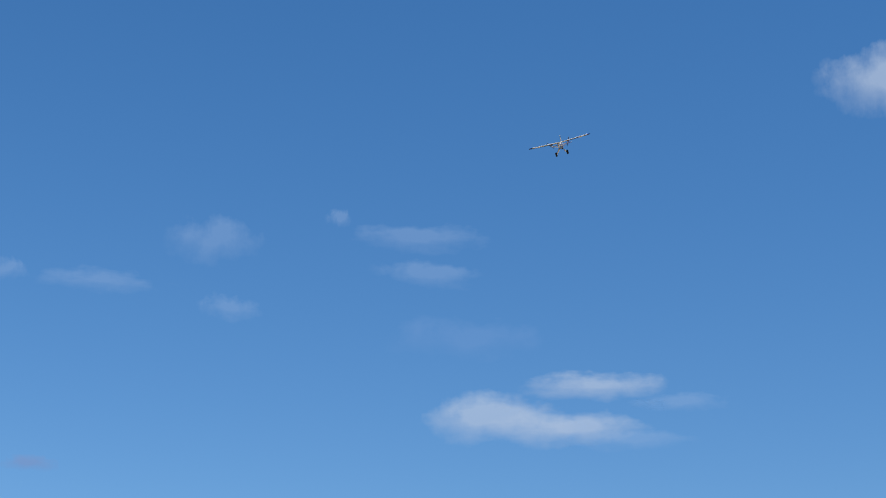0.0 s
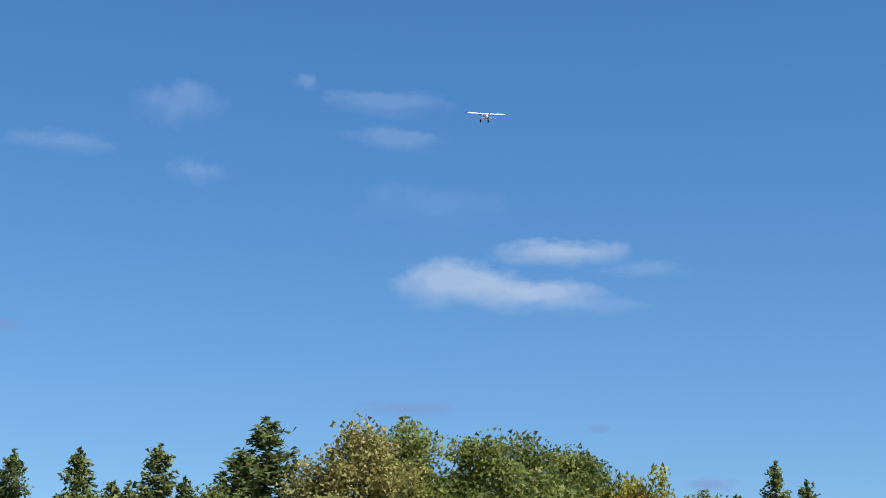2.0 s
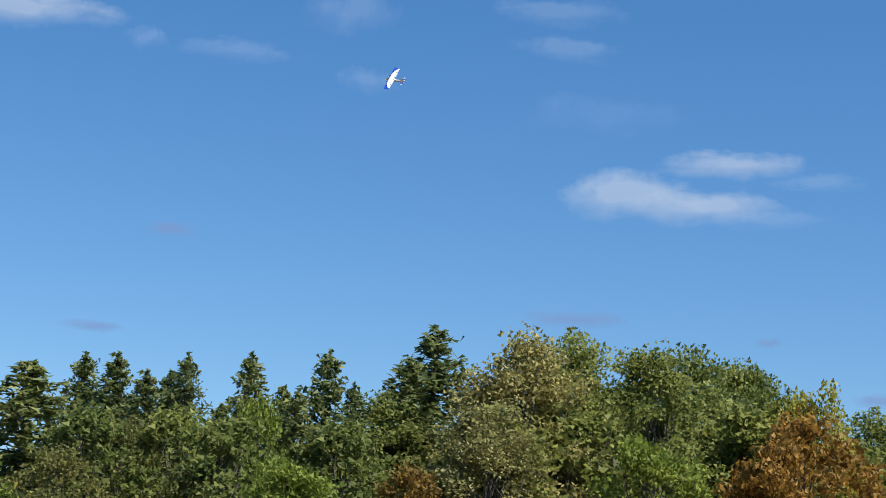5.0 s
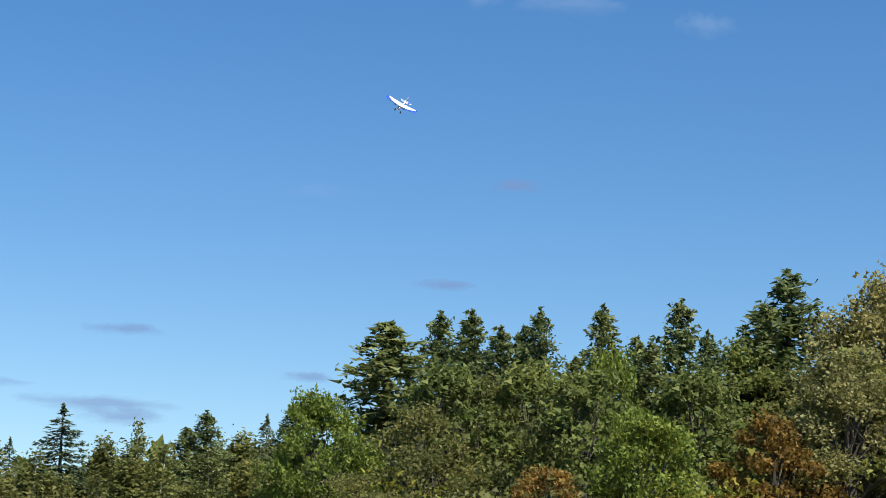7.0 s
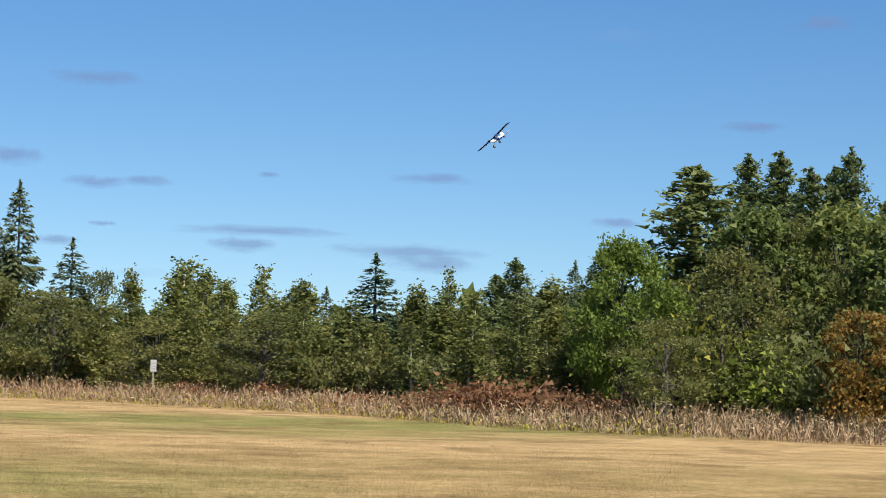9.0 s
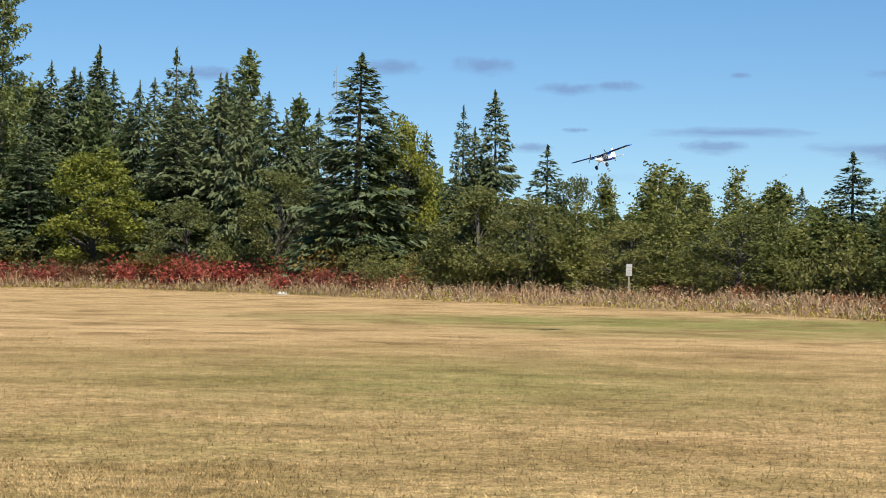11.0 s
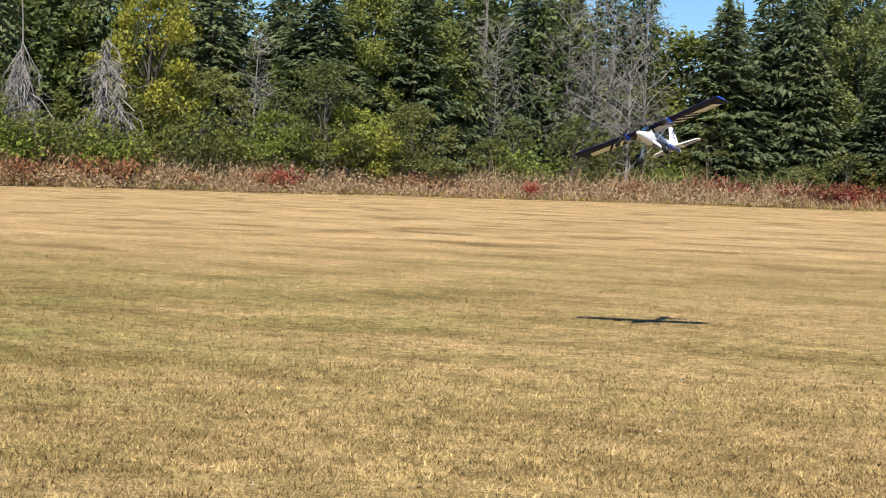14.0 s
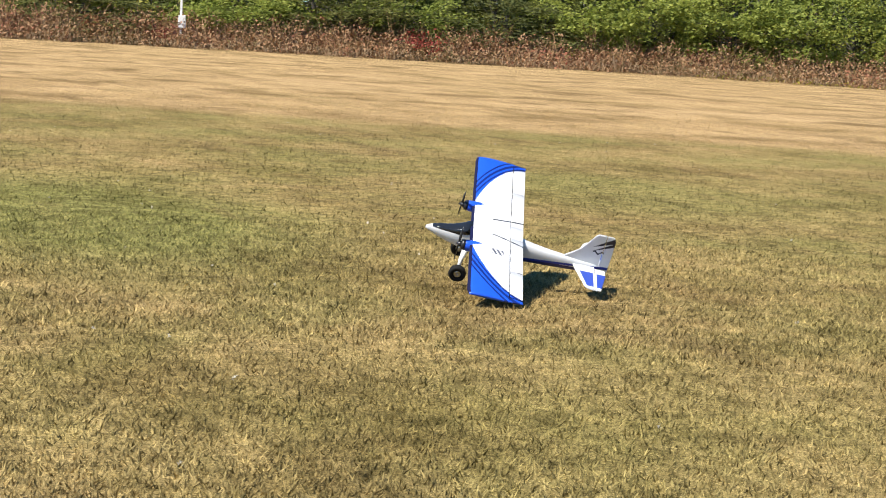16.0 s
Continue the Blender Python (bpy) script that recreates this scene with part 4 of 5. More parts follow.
# ---- clouds, far off ----
def cloud_material(name, color, cover, ragged):
    n = Nodes(name)
    coords = n.local()
    shift = n.add("VectorMath")
    shift.operation = "ADD"
    n.link(coords, shift.inputs[0])
    seed = n.add("CombineXYZ")
    n.link(n.math("MULTIPLY", n.one(), 90.0), seed.inputs[0])
    n.link(seed.outputs[0], shift.inputs[1])
    pos = shift.outputs[0]
    sep = n.add("SeparateXYZ")
    n.link(coords, sep.inputs[0])
    x, y = sep.outputs[0], sep.outputs[1]
    bend = n.noise(1.3, 3, 0.5, pos, (1.4, 0.5, 0))
    y = n.math("ADD", y, n.math("MULTIPLY", n.math("SUBTRACT", bend, 0.5), 0.45 * ragged))
    puff = n.noise(3.2, 6, 0.62, pos, (1.5, 0.6, 0))
    wisp = n.noise(1.6, 4, 0.55, pos, (1.0, 0.8, 0))
    high = n.math("MULTIPLY", n.math("MAXIMUM", y, 0.0), 1.25)
    under = n.math("MULTIPLY", n.math("MINIMUM", y, 0.0), 1.6)
    yy = n.math("ADD", high, under)
    d = n.math("SQRT", n.math("ADD", n.math("MULTIPLY", x, x), n.math("MULTIPLY", yy, yy)))
    body = n.math("SUBTRACT", 0.85, d)
    rough = n.math("ADD", n.math("MULTIPLY", n.math("SUBTRACT", puff, 0.5), ragged * 0.6), n.math("MULTIPLY", n.math("SUBTRACT", wisp, 0.5), ragged * 1.3))
    rim_x = n.math("MULTIPLY", n.math("SUBTRACT", 1.0, n.math("ABSOLUTE", x)), 4.0, clamp=True)
    rim_y = n.math("MULTIPLY", n.math("SUBTRACT", 1.0, n.math("ABSOLUTE", sep.outputs[1])), 4.0, clamp=True)
    crisp = n.math("MULTIPLY_ADD", n.math("MULTIPLY", n.math("ADD", y, 0.12), 2.5, clamp=True), 1.0, 1.1)
    alpha = n.math("MULTIPLY", n.math("ADD", body, rough), crisp, clamp=True)
    alpha = n.math("MULTIPLY", n.math("MULTIPLY", alpha, rim_x), rim_y)
    alpha = n.math("MULTIPLY", alpha, cover)
    # unlit cards: sunlit tops and dimmer undersides are painted into the glow
    glow = n.add("Emission")
    shade = n.mix(n.math("MULTIPLY_ADD", y, 0.5, 0.5), tuple(c * k for c, k in zip(color, (0.80, 0.82, 0.88))), color)
    n.link(shade, glow.inputs[0])
    clear = n.add("BsdfTransparent")
    both = n.add("MixShader")
    n.link(alpha, both.inputs[0])
    n.link(clear.outputs[0], both.inputs[1])
    n.link(glow.outputs[0], both.inputs[2])
    n.link(both.outputs[0], n.out.inputs["Surface"])
    return n.mat


CLOUDS = {
    "bright": (cloud_material("sunlit_cloud", (0.300, 0.365, 0.462), 0.64, 0.80), "soft white fair-weather cloud"),
    "thin": (cloud_material("thin_cloud", (0.235, 0.324, 0.470), 0.23, 1.0), "thin greyish-white wisp of cloud"),
    "faint": (cloud_material("faint_cloud", (0.178, 0.267, 0.454), 0.15, 1.1), "barely visible veil of cloud"),
    "grey": (cloud_material("grey_cloud", (0.134, 0.194, 0.348), 0.58, 0.75), "small flat mauve-grey cloud low in the sky"),
}


def cloud(kind, az, el, wide, high):
    mat, label = CLOUDS[kind]
    dist = 3600.0
    n = 8
    verts, faces = [], []
    for j in range(n + 1):
        for i in range(2 * n + 1):
            x, y = i / n - 1, 2 * j / n - 1
            verts.append((x, y, 0.35 * max(0, 1 - x * x - y * y)))
    w = 2 * n + 1
    for j in range(n):
        for i in range(2 * n):
            a = j * w + i
            faces.append((a, a + 1, a + w + 1, a + w))
    ob = piece("cloud", mesh_of("cloud", verts, faces, mat))
    a, b = radians(az), radians(el)
    p = Vector((-math.sin(a) * math.cos(b), math.cos(a) * math.cos(b), math.sin(b))) * dist + Vector(EYE)
    k = math.pi / 180 * dist
    ob.matrix_basis = Matrix.Translation(p) @ (-(p - Vector(EYE))).to_track_quat("Z", "Y").to_matrix().to_4x4() @ Matrix.Diagonal((wide * k * 1.25, high * k * 1.9, 60, 1))
    tagged(ob, label, "cloud", "clouds", "structure")


for row in [(-40.1, 12.66, 2.5, 0.66), (-42.3, 12.42, 2.4, 0.50), (-43.18, 13.76, 2.2, 0.40), (-52.75, 22.58, 1.91, 0.95), (-20.72, 17.05, 2.78, 0.56)]:
    cloud("bright", *row)
for row in [(-44.4, 12.1, 1.7, 0.30), (-45.9, 13.22, 1.4, 0.27), (-37.65, 18.22, 2.1, 0.40), (-31.03, 17.89, 1.39, 0.66), (-34.98, 18.75, 0.38, 0.28), (-27.57, 16.47, 1.91, 0.35), (-24.6, 16.62, 0.66, 0.35), (-37.95, 17.1, 1.56, 0.38), (-31.68, 15.88, 0.95, 0.35)]:
    cloud("thin", *row)
for row in [(-39.25, 15.12, 2.26, 0.61), (-19.65, 10.48, 1.3, 0.26), (-5.0, 2.82, 1.22, 0.17)]:
    cloud("faint", *row)
for row in [(-25.8, 10.89, 0.87, 0.24), (-38.62, 8.88, 1.56, 0.28), (-44.46, 8.4, 0.45, 0.14), (-51.67, 6.12, 0.69, 0.17), (-47.8, 6.73, 0.95, 0.21), (-23.71, 7.8, 1.04, 0.17), (-19.64, 4.8, 0.78, 0.17), (-13.96, 6.01, 1.28, 0.19), (-8.72, 4.23, 2.6, 0.17), (-8.16, 3.78, 1.18, 0.21), (-13.36, 3.73, 2.6, 0.23), (-14.06, 3.36, 1.39, 0.28), (-3.67, 8.62, 1.39, 0.26), (1.74, 6.08, 1.13, 0.24), (-1.15, 6.16, 1.04, 0.3), (-3.65, 5.49, 0.95, 0.21), (-5.12, 5.62, 0.95, 0.17), (-8.93, 5.97, 0.38, 0.1), (-3.93, 4.27, 0.42, 0.09), (7.42, 5.75, 1.04, 0.21)]:
    cloud("grey", *row)
for row in [(-2.55, 3.7, 0.78, 0.16)]:
    cloud("grey", *row)


# ---- the model aeroplane: x ahead, y to its left, z up ----
FOAM = plain("white_foam", (0.69, 0.70, 0.71), 0.38, 0.5, vary=0.03, scale=60)
BLUE = plain("blue_film", (0.012, 0.085, 0.62), 0.3, 0.5, vary=0.08, scale=40)
BLACK = plain("black_plastic", (0.018, 0.018, 0.022), 0.35, 0.5, vary=0.2)
RUBBER = plain("black_rubber", (0.016, 0.016, 0.016), 0.85, 0.12, vary=0.3)
METAL = plain("dull_metal", (0.5, 0.5, 0.5), 0.35, 0.5, metal=0.9)
GLAZE = plain("smoked_canopy", (0.015, 0.017, 0.02), 0.12, 0.6, vary=0.2)
NAVY = (0.007, 0.009, 0.042)
SKIN, SKY_BLUE, INK = (0.69, 0.70, 0.71), (0.012, 0.085, 0.62), (0.016, 0.016, 0.03)


def split_xyz(n):
    sep = n.add("SeparateXYZ")
    n.link(n.local(), sep.inputs[0])
    return sep.outputs


def between(n, v, low, high):
    return n.math("MULTIPLY", n.math("GREATER_THAN", v, low), n.math("LESS_THAN", v, high))


def finish(n, color, rough=0.36, spec=0.5):
    color = n.mix(1.0, color, n.ramp(n.noise(25, 3, 0.6, n.local()), (0.3, (0.93, 0.93, 0.93)), (0.7, (1, 1, 1))), "MULTIPLY")
    n.base(color, rough, spec)
    return n.mat


def wing_top_paint():
    n = Nodes("wing_top_paint")
    x, y, z = split_xyz(n)
    s = n.math("DIVIDE", n.math("ABSOLUTE", y), 0.77)
    c = n.math("DIVIDE", n.math("MAXIMUM", n.math("ADD", x, 0.178), 0.0), 0.362)
    q = n.math("ADD", n.math("POWER", s, 1.6), n.math("POWER", c, 1.6))
    color = n.mix(n.math("GREATER_THAN", q, 1.0), SKIN, SKY_BLUE)
    color = n.mix(n.math("GREATER_THAN", x, 0.152), color, NAVY)
    outer = n.math("GREATER_THAN", n.math("ABSOLUTE", y), 0.34)
    for low, high in ((1.04, 1.09), (1.14, 1.21), (1.27, 1.32)):
        wide = n.math("ADD", q, n.math("MULTIPLY", n.math("SUBTRACT", s, 0.7), 0.22))
        color = n.mix(n.math("MULTIPLY", outer, between(n, wide, low, high)), color, (0.006, 0.02, 0.16))
    color = n.mix(n.math("MULTIPLY", between(n, n.math("ADD", n.math("ABSOLUTE", y), n.math("MULTIPLY", x, 0.25)), 0.085, 0.097), n.math("LESS_THAN", x, 0.02)), color, INK)
    mark = n.math("MULTIPLY", between(n, x, -0.055, 0.02), between(n, y, 0.26, 0.32))
    mark = n.math("MULTIPLY", mark, n.math("GREATER_THAN", n.math("SINE", n.math("ADD", n.math("MULTIPLY", x, 210.0), n.math("MULTIPLY", y, 90.0))), -0.1))
    color = n.mix(n.math("MULTIPLY", mark, 0.85), color, NAVY)
    return finish(n, color)


def wing_bottom_paint():
    n = Nodes("wing_bottom_paint")
    x, y, z = split_xyz(n)
    a = n.math("ABSOLUTE", y)
    front = n.math("GREATER_THAN", n.math("ADD", x, n.math("MULTIPLY", a, 0.11)), 0.058)
    tip = n.math("GREATER_THAN", n.math("ADD", a, n.math("MULTIPLY", x, 0.3)), 0.69)
    color = n.mix(n.math("MAXIMUM", front, tip), SKIN, NAVY)
    lean = n.math("ADD", a, n.math("MULTIPLY", x, 0.5))
    for low, high in ((0.15, 0.21), (0.25, 0.305), (0.34, 0.39), (0.42, 0.455)):
        color = n.mix(n.math("MULTIPLY", between(n, lean, low, high), n.math("LESS_THAN", x, 0.06)), color, INK)
    return finish(n, color, 0.7, 0.12)


def body_paint():
    n = Nodes("fuselage_paint")
    x, y, z = split_xyz(n)
    line = n.math("ADD", -0.031, n.math("MULTIPLY", n.math("SUBTRACT", 0.12, x), 0.024))
    low = n.math("MULTIPLY", n.math("LESS_THAN", z, line), n.math("LESS_THAN", x, 0.10))
    color = n.mix(low, SKIN, (0.009, 0.014, 0.12))
    rise = n.math("SUBTRACT", z, n.math("MULTIPLY_ADD", n.math("SUBTRACT", -0.20, x), 0.072, -0.026))
    color = n.mix(n.math("MULTIPLY", between(n, rise, -0.008, 0.008), n.math("LESS_THAN", x, -0.10)), color, (0.012, 0.035, 0.34))
    slope = n.math("SUBTRACT", z, n.math("MULTIPLY", x, 0.16))
    for a, b, p, q in ((-0.034, -0.018, -0.17, 0.06), (-0.008, 0.008, -0.14, 0.09), (0.018, 0.029, -0.10, 0.03)):
        color = n.mix(n.math("MULTIPLY", between(n, slope, a, b), between(n, x, p, q)), color, INK)
    return finish(n, color)


def fin_paint():
    n = Nodes("fin_paint")
    x, y, z = split_xyz(n)
    color = n.mix(between(n, n.math("SUBTRACT", z, n.math("MULTIPLY_ADD", n.math("SUBTRACT", -0.20, x), 0.072, -0.026)), -0.010, 0.010), SKIN, (0.012, 0.035, 0.30))
    swell = n.math("MULTIPLY", n.math("SUBTRACT", -0.62, x), 0.16, clamp=True)
    slope = n.math("ADD", z, n.math("MULTIPLY", x, 0.55))
    for at, share in ((-0.190, 1.0), (-0.222, 0.62)):
        off = n.math("ABSOLUTE", n.math("SUBTRACT", slope, at))
        color = n.mix(n.math("LESS_THAN", off, n.math("MULTIPLY", swell, share)), color, INK)
    color = n.mix(n.math("MULTIPLY", between(n, n.math("ADD", z, n.math("MULTIPLY", n.math("SINE", n.math("MULTIPLY", x, 130.0)), 0.008)), 0.110, 0.122), between(n, x, -0.70, -0.63)), color, INK)
    return finish(n, color)


def tail_paint():
    n = Nodes("tailplane_paint")
    x, y, z = split_xyz(n)
    a = n.math("ABSOLUTE", y)
    blue = n.math("MULTIPLY", between(n, a, 0.085, 0.24), between(n, x, -0.742, n.math("MULTIPLY_ADD", a, -0.30, -0.545)))
    blue = n.math("MULTIPLY", blue, n.math("SUBTRACT", 1.0, between(n, x, -0.682, -0.660)))
    color = n.mix(blue, SKIN, (0.03, 0.07, 0.38))
    return finish(n, color)


def loft(sections, closed_ends=True):
    bm = bmesh.new()
    rings = [[bm.verts.new(p) for p in s] for s in sections]
    k = len(rings[0])
    for a, b in zip(rings, rings[1:]):
        for i in range(k):
            bm.faces.new((a[i], a[(i + 1) % k], b[(i + 1) % k], b[i]))
    if closed_ends:
        bm.faces.new(rings[0])
        bm.faces.new(rings[-1][::-1])
    return bm


def hull(x, half, low, high, steps=20, power=2.6):
    mid, tall = (low + high) / 2, (high - low) / 2
    pts = []
    for i in range(steps):
        t = 2 * math.pi * i / steps
        c, s = math.cos(t), math.sin(t)
        pts.append((x, half * math.copysign(abs(c) ** (2 / power), c), mid + tall * math.copysign(abs(s) ** (2 / power), s)))
    return pts


def foil(y, lead, chord, z, thick, c0=0.0, c1=1.0, steps=12):
    """A closed slice of the wing between two shares of its chord."""
    def half(c):
        return thick * 2.6 * (0.2969 * math.sqrt(c) - 0.126 * c - 0.3516 * c * c + 0.2843 * c**3 - 0.1015 * c**4) / 0.6
    cs = [c0 + (c1 - c0) * (0.5 - 0.5 * math.cos(math.pi * i / steps)) for i in range(steps + 1)]
    top = [(lead - chord * c, y, z + half(c) * 1.25 + 0.0006) for c in cs]
    low = [(lead - chord * c, y, z - half(c) * 0.55 - 0.0006) for c in reversed(cs)]
    return top + low


def two_sided(name, bm, top, low, parent):
    bmesh.ops.recalc_face_normals(bm, faces=bm.faces)
    for f in bm.faces:
        f.material_index = 0 if f.normal.z > (0.95 if f.calc_center_median().x > 0.11 else 0.0) else 1
    me = bpy.data.meshes.new(name)
    bm.to_mesh(me)
    bm.free()
    me.materials.append(top)
    me.materials.append(low)
    me.shade_smooth()
    return piece(name, me, parent)


def plate(outline, thick, axis, at=0.0):
    """A flat foam surface with rounded rim: outline in x and z (axis y), or x and y (axis z)."""
    bm = bmesh.new()
    for side in (-0.5, 0.5):
        ring = [bm.verts.new((a, at + side * thick, b) if axis == "y" else (a, b, at + side * thick)) for a, b in outline]
        bm.faces.new(ring if side < 0 else ring[::-1])
    bm.verts.ensure_lookup_table()
    k = len(outline)
    for i in range(k):
        j = (i + 1) % k
        bm.faces.new((bm.verts[i], bm.verts[j], bm.verts[k + j], bm.verts[k + i]))
    bmesh.ops.bevel(bm, geom=bm.edges[:], offset=thick * 0.3, segments=2, affect="EDGES")
    return bm


def rod(points, radii, sides=8):
    v, f = tubes([(np.array(points, float), radii)], sides)
    bm = bmesh.new()
    vs = [bm.verts.new(p) for p in v]
    for q in f:
        bm.faces.new([vs[i] for i in q])
    bm.faces.new(vs[:sides])
    bm.faces.new(vs[-sides:])
    return bm


def wheel_bm(r, width, hub):
    """A rounded ring about the y axis."""
    prof = [(hub, -width * 0.35), (r * 0.8, -width * 0.5), (r * 0.95, -width * 0.36), (r, 0), (r * 0.95, width * 0.36), (r * 0.8, width * 0.5), (hub, width * 0.35)]
    bm = bmesh.new()
    steps = 24
    rings = [[bm.verts.new((q * math.cos(2 * math.pi * i / steps), w, q * math.sin(2 * math.pi * i / steps))) for q, w in prof] for i in range(steps)]
    for i in range(steps):
        a, b = rings[i], rings[(i + 1) % steps]
        for k in range(len(prof)):
            m = (k + 1) % len(prof)
            bm.faces.new((a[k], a[m], b[m], b[k]))
    return bm


PROPS = []


def aeroplane():
    root = tagged(new("model_aeroplane"), "white and blue twin-engined foam model aeroplane flying and landing", "model aeroplane")
    stations = [(0.425, 0.007, 0.014, 0.030), (0.41, 0.015, 0.007, 0.040), (0.38, 0.024, -0.006, 0.049), (0.33, 0.034, -0.024, 0.057), (0.26, 0.045, -0.047, 0.066), (0.20, 0.053, -0.061, 0.085), (0.14, 0.058, -0.066, 0.118), (0.0, 0.058, -0.067, 0.120), (-0.14, 0.052, -0.066, 0.100), (-0.22, 0.043, -0.063, 0.074), (-0.34, 0.034, -0.057, 0.054), (-0.48, 0.025, -0.049, 0.040), (-0.62, 0.015, -0.040, 0.028), (-0.69, 0.007, -0.036, 0.018)]
    part("fuselage", loft([hull(*s) for s in stations]), body_paint(), root, "white foam fuselage with navy belly and dark stripes")
    glass = []
    for x, half, low, high in ((0.385, 0.018, 0.028, 0.0505), (0.33, 0.030, 0.028, 0.0595), (0.26, 0.041, 0.028, 0.0695), (0.20, 0.0545, 0.034, 0.0905), (0.145, 0.0592, 0.05, 0.1195)):
        glass.append(hull(x, half, low, high, 16, 3.0))
    part("windscreen", loft(glass), GLAZE, root, "black windscreen and anti-glare nose panel")
    for side in (1, -1):
        part("side_window", plate([(0.13, 0.045), (0.05, 0.045), (0.035, 0.09), (0.12, 0.098)], 0.004, "y", side * 0.058), GLAZE, root)
    top, low = wing_top_paint(), wing_bottom_paint()

    def span(ys, c0, c1):
        rows = []
        for y in ys:
            s = abs(y) / 0.785
            cut = 1.0 if s < 0.93 else 1.0 - 0.22 * ((s - 0.93) / 0.07) ** 2
            fat = 0.036 if s < 0.95 else 0.036 - 0.014 * (s - 0.95) / 0.05
            rows.append(foil(y * 1.035, 0.157 - 0.05 * (1 - cut), 0.335 * (1 - 0.12 * (1 - cut)), 0.106 + 0.028 * s, fat, c0, c1))
        return loft(rows)

    two_sided("wing", span([-0.785, -0.775, -0.755, -0.72, -0.6, -0.4, -0.2, 0.0, 0.2, 0.4, 0.6, 0.72, 0.755, 0.775, 0.785], 0.0, 0.755), top, low, root)
    two_sided("wing_root", span([-0.066, 0.0, 0.066], 0.758, 1.0), top, low, root)
    for side in (1, -1):
        two_sided("aileron", span([side * v for v in (0.452, 0.55, 0.65, 0.74)], 0.768, 1.0), top, low, root)
        two_sided("flap", span([side * v for v in (0.07, 0.2, 0.33, 0.446)], 0.768, 1.0), top, low, root)
        two_sided("wing_tip", span([side * v for v in (0.746, 0.765, 0.78)], 0.758, 1.0), top, low, root)
        y = 0.235 * side
        shell = []
        for x, r in ((0.205, 0.020), (0.20, 0.028), (0.17, 0.034), (0.12, 0.036), (0.06, 0.033), (0.0, 0.022), (-0.05, 0.006)):
            shell.append([(x, y + r * math.cos(t * math.pi / 8), 0.098 + 1.05 * r * math.sin(t * math.pi / 8)) for t in range(16)])
        cowl = part("engine_nacelle", loft(shell), BLUE, root, "blue motor nacelle under the wing leading edge")
        part("cowl_ring", loft([[(x, y + r * math.cos(t * math.pi / 8), 0.098 + 1.05 * r * math.sin(t * math.pi / 8)) for t in range(16)] for x, r in ((0.208, 0.021), (0.204, 0.0295), (0.184, 0.0335))]), BLACK, root)
        prop = part("propeller", rod([(-0.018, 0, 0), (-0.002, 0, 0), (0.018, 0, 0)], [0.019, 0.016, 0.003], 14), BLACK, root, "black two-bladed propeller with spinner")
        prop.location = (0.222, y, 0.098)
        PROPS.append(prop)
        for k in range(2):
            t = radians(82 + 180 * k + 10 * side)
            bm = bmesh.new()
            rows = []
            for q, w, tw in ((0.012, 0.008, 0.8), (0.05, 0.012, 0.6), (0.09, 0.011, 0.4), (0.12, 0.006, 0.3)):
                rows.append([bm.verts.new((dx * math.sin(tw) + dz, q * math.cos(t) - dx * math.cos(tw) * math.sin(t), q * math.sin(t) + dx * math.cos(tw) * math.cos(t))) for dx, dz in ((-w, 0), (0, 0.0018), (w, 0), (0, -0.0018))])
            for a, b in zip(rows, rows[1:]):
                for i in range(4):
                    bm.faces.new((a[i], a[(i + 1) % 4], b[(i + 1) % 4], b[i]))
            bm.faces.new(rows[0])
            bm.faces.new(rows[-1][::-1])
            part("propeller_blade", bm, BLACK, prop)
        part("gear_leg", rod([(0.15, 0.045 * side, -0.05), (0.165, 0.09 * side, -0.105), (0.17, 0.128 * side, -0.165)], [0.019, 0.015, 0.009]), FOAM, root, "white faired landing gear leg")
        axle = (0.17, 0.15 * side, -0.17)
        wheel = part("wheel", wheel_bm(0.056, 0.044, 0.024), RUBBER, root, "fat black rubber tyre")
        wheel.location = axle
        part("hub", wheel_bm(0.0245, 0.03, 0.004), METAL, wheel)
        part("wing_strut", rod([(0.05, 0.058 * side, -0.02), (0.04, 0.23 * side, 0.093)], [0.006, 0.006], 6), FOAM, root)
    fin = fin_paint()
    part("fin", plate([(-0.44, 0.046), (-0.53, 0.105), (-0.592, 0.205), (-0.607, 0.213), (-0.654, 0.214), (-0.654, 0.0), (-0.55, 0.0)], 0.012, "y"), fin, root, smooth=False)
    part("rudder", plate([(-0.658, 0.214), (-0.70, 0.212), (-0.712, 0.19), (-0.715, -0.02), (-0.70, -0.036), (-0.658, -0.034)], 0.010, "y"), fin, root, smooth=False)
    tail = tail_paint()
    for side in (1, -1):
        part("tailplane", plate([(-0.50, 0.012 * side), (-0.515, 0.06 * side), (-0.57, 0.24 * side), (-0.59, 0.265 * side), (-0.635, 0.272 * side), (-0.635, 0.012 * side)], 0.011, "z", 0.006), tail, root, smooth=False)
        part("elevator", plate([(-0.638, 0.03 * side), (-0.638, 0.272 * side), (-0.67, 0.27 * side), (-0.70, 0.10 * side), (-0.70, 0.03 * side)], 0.009, "z", 0.006), tail, root, smooth=False)
    part("tail_wheel_leg", rod([(-0.60, 0, -0.03), (-0.635, 0, -0.07)], [0.004, 0.004], 6), METAL, root)
    small = part("tail_wheel", wheel_bm(0.017, 0.012, 0.005), RUBBER, root)
    small.location = (-0.637, 0, -0.075)
    part("aerial", rod([(-0.2, 0, 0.08), (-0.22, 0, 0.13)], [0.0015, 0.001], 5), BLACK, root)
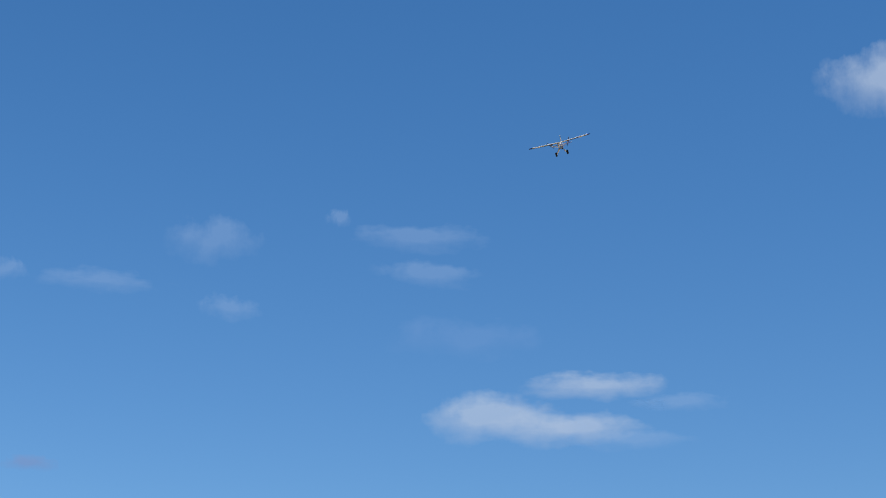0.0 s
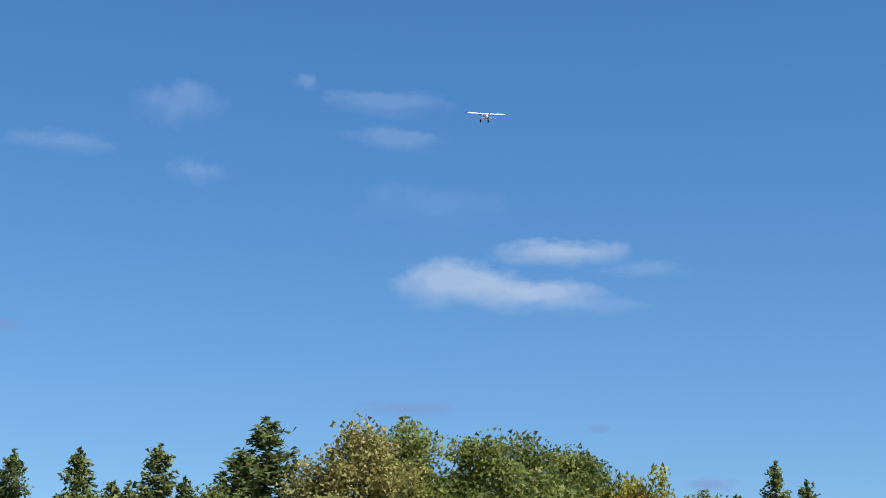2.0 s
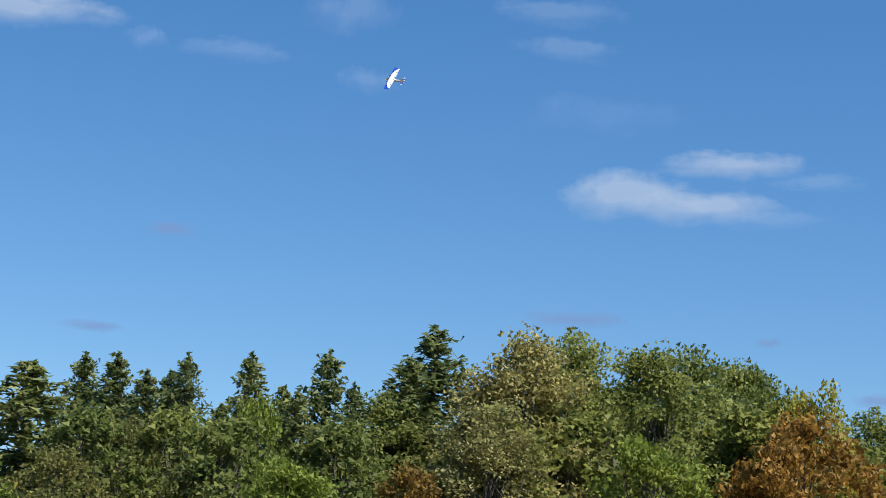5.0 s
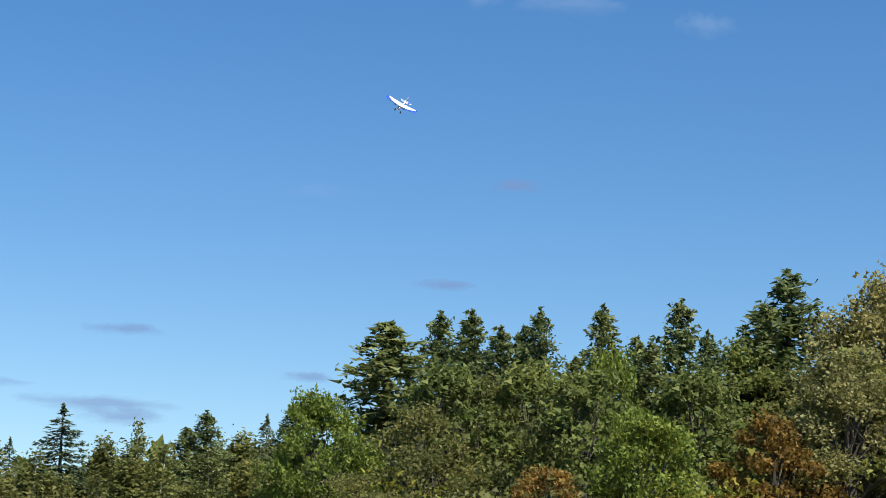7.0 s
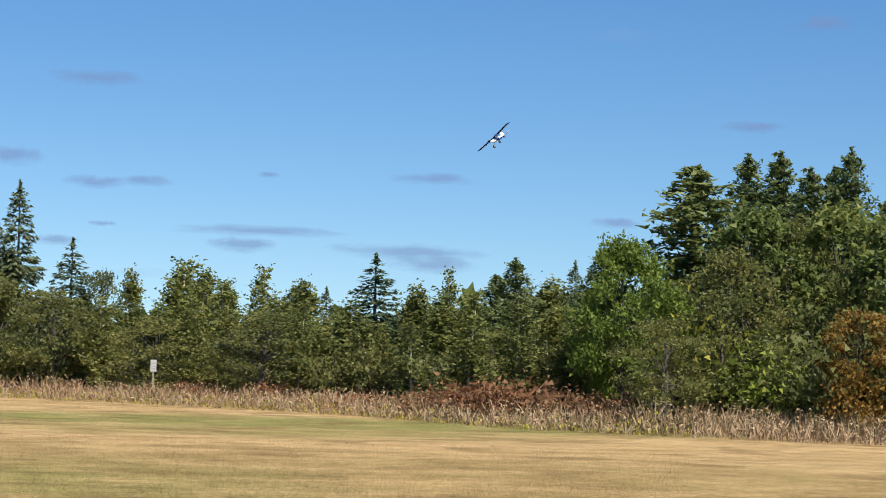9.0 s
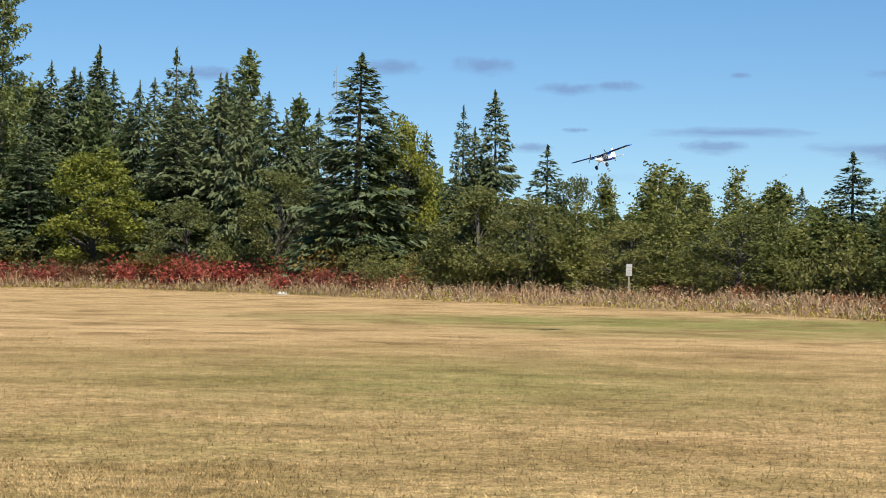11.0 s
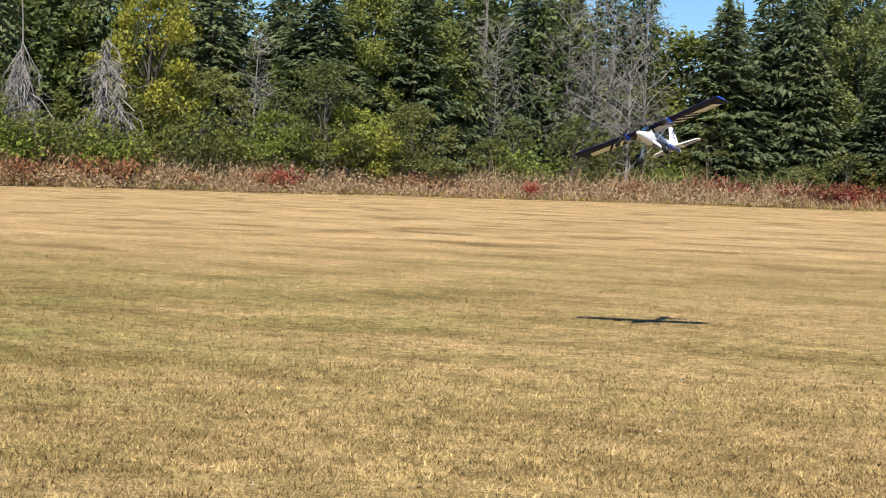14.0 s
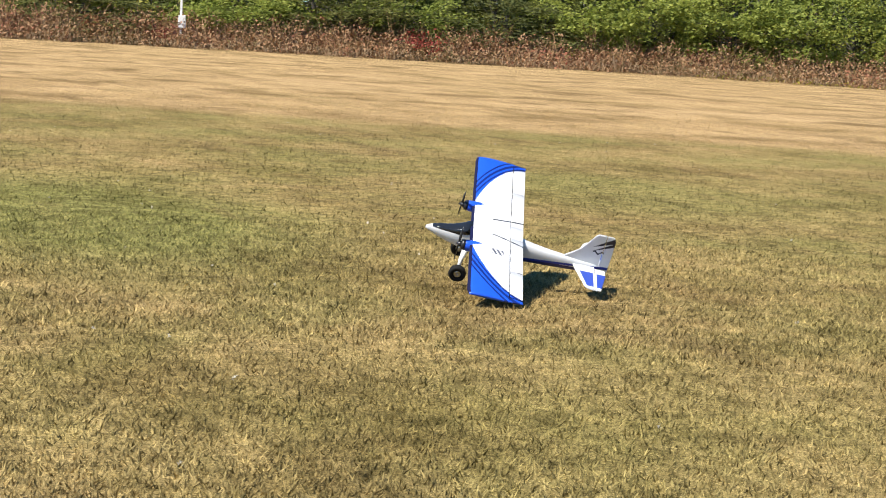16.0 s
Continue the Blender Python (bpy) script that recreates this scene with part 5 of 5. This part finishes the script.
    for ob in root.children:
        for v in ob.data.vertices:
            if v.co.x < -0.14:
                v.co.x = -0.14 + (v.co.x + 0.14) * 1.07
            if v.co.z > 0.05 and v.co.x < -0.44:
                v.co.z = 0.05 + (v.co.z - 0.05) * 1.2
    small.location = (-0.672, 0, -0.075)
    return root


PLANE = aeroplane()


# ---- what moves ----
def motions():
    walk(PLANE, [
        (0, pose(30.46, 33.62, 19.12, -15.1, -17.0, 50.8)),
        (0.5, pose(34.38, 38.08, 20.30, -7.8, -17.5, 51.7)),
        (1, pose(37.51, 42.30, 21.64, 1.0, -18.0, 57.5)),
        (1.5, pose(40.34, 46.43, 22.42, 10.2, -19.0, 55.8)),
        (2, pose(43.72, 50.66, 23.25, -1.5, -21.5, 61.0)),
        (2.5, pose(47.04, 54.95, 24.28, -5.5, -21.5, 63.6)),
        (3, pose(50.21, 59.23, 25.08, -27.0, -22.0, 80.8)),
        (3.5, pose(52.43, 65.22, 26.39, -41.8, -11.2, 73.9)),
        (4, pose(54.04, 71.65, 27.66, -51.5, -10.8, 80.9)),
        (4.5, pose(54.42, 77.96, 28.85, -57.4, -10.6, 95.5)),
        (5, pose(52.91, 83.36, 29.86, -61.1, -9.2, 122.3)),
        (5.5, pose(49.20, 86.60, 30.49, -64.1, -0.0, 166.4)),
        (6, pose(43.93, 86.86, 29.18, -67.7, 16.9, 183.2)),
        (6.5, pose(38.14, 84.52, 25.96, -57.6, 26.2, 197.6)),
        (7, pose(32.74, 80.64, 22.07, -35.1, 33.5, 219.4)),
        (7.5, pose(28.61, 75.84, 18.08, -31.2, 28.5, 222.5)),
        (8, pose(25.04, 70.49, 14.29, 8.0, 22.2, 234.7)),
        (8.5, pose(21.96, 67.80, 12.22, 29.4, 21.1, 230.1)),
        (9, pose(18.23, 64.11, 10.14, 37.2, 19.1, 227.8)),
        (9.5, pose(14.44, 60.38, 8.34, 35.5, 16.1, 229.0)),
        (10, pose(10.81, 56.58, 6.88, 28.5, 12.4, 234.1)),
        (10.5, pose(7.45, 52.14, 5.80, 20.4, 9.1, 246.8)),
        (11, pose(3.92, 46.75, 4.40, 15.2, 7.5, 239.2)),
        (11.5, pose(0.01, 41.42, 3.28, -13.5, 2.2, 232.0)),
        (12, pose(-3.20, 36.25, 2.69, -38.5, -1.5, 238.7)),
        (12.5, pose(-5.50, 33.27, 1.92, -21.3, 8.7, 257.1)),
        (13, pose(-6.20, 26.76, 0.92, -6.4, -6.2, 267.9)),
        (13.5, pose(-6.36, 22.14, 1.58, 3.5, -7.8, 268.1)),
        (14, pose(-6.37, 17.98, 1.96, 22.6, -5.6, 267.7)),
        (14.5, pose(-6.85, 14.20, 1.78, 19.5, -1.7, 257.5)),
        (15, pose(-7.99, 10.94, 1.30, 10.0, 1.5, 240.9)),
        (15.3, pose(-8.77, 8.93, 0.88, -0.9, -1.0, 239.4)),
        (15.5, pose(-9.60, 7.85, 0.56, -12.7, -0.5, 232.6)),
        (15.8, pose(-10.13, 5.78, 0.26, -19.9, -3.0, 239.4)),
        (16, pose(-10.61, 4.75, 0.29, -26.1, -9.9, 251.2)),
    ])
    # the propellers spin on their shafts
    for prop, side in zip(PROPS, (1, -1)):
        hub = prop.location.copy()
        walk(prop, [(k * 0.1, pose(*hub, 79.0 * (k - 160) * side, 0, 0)) for k in range(161)])


motions()
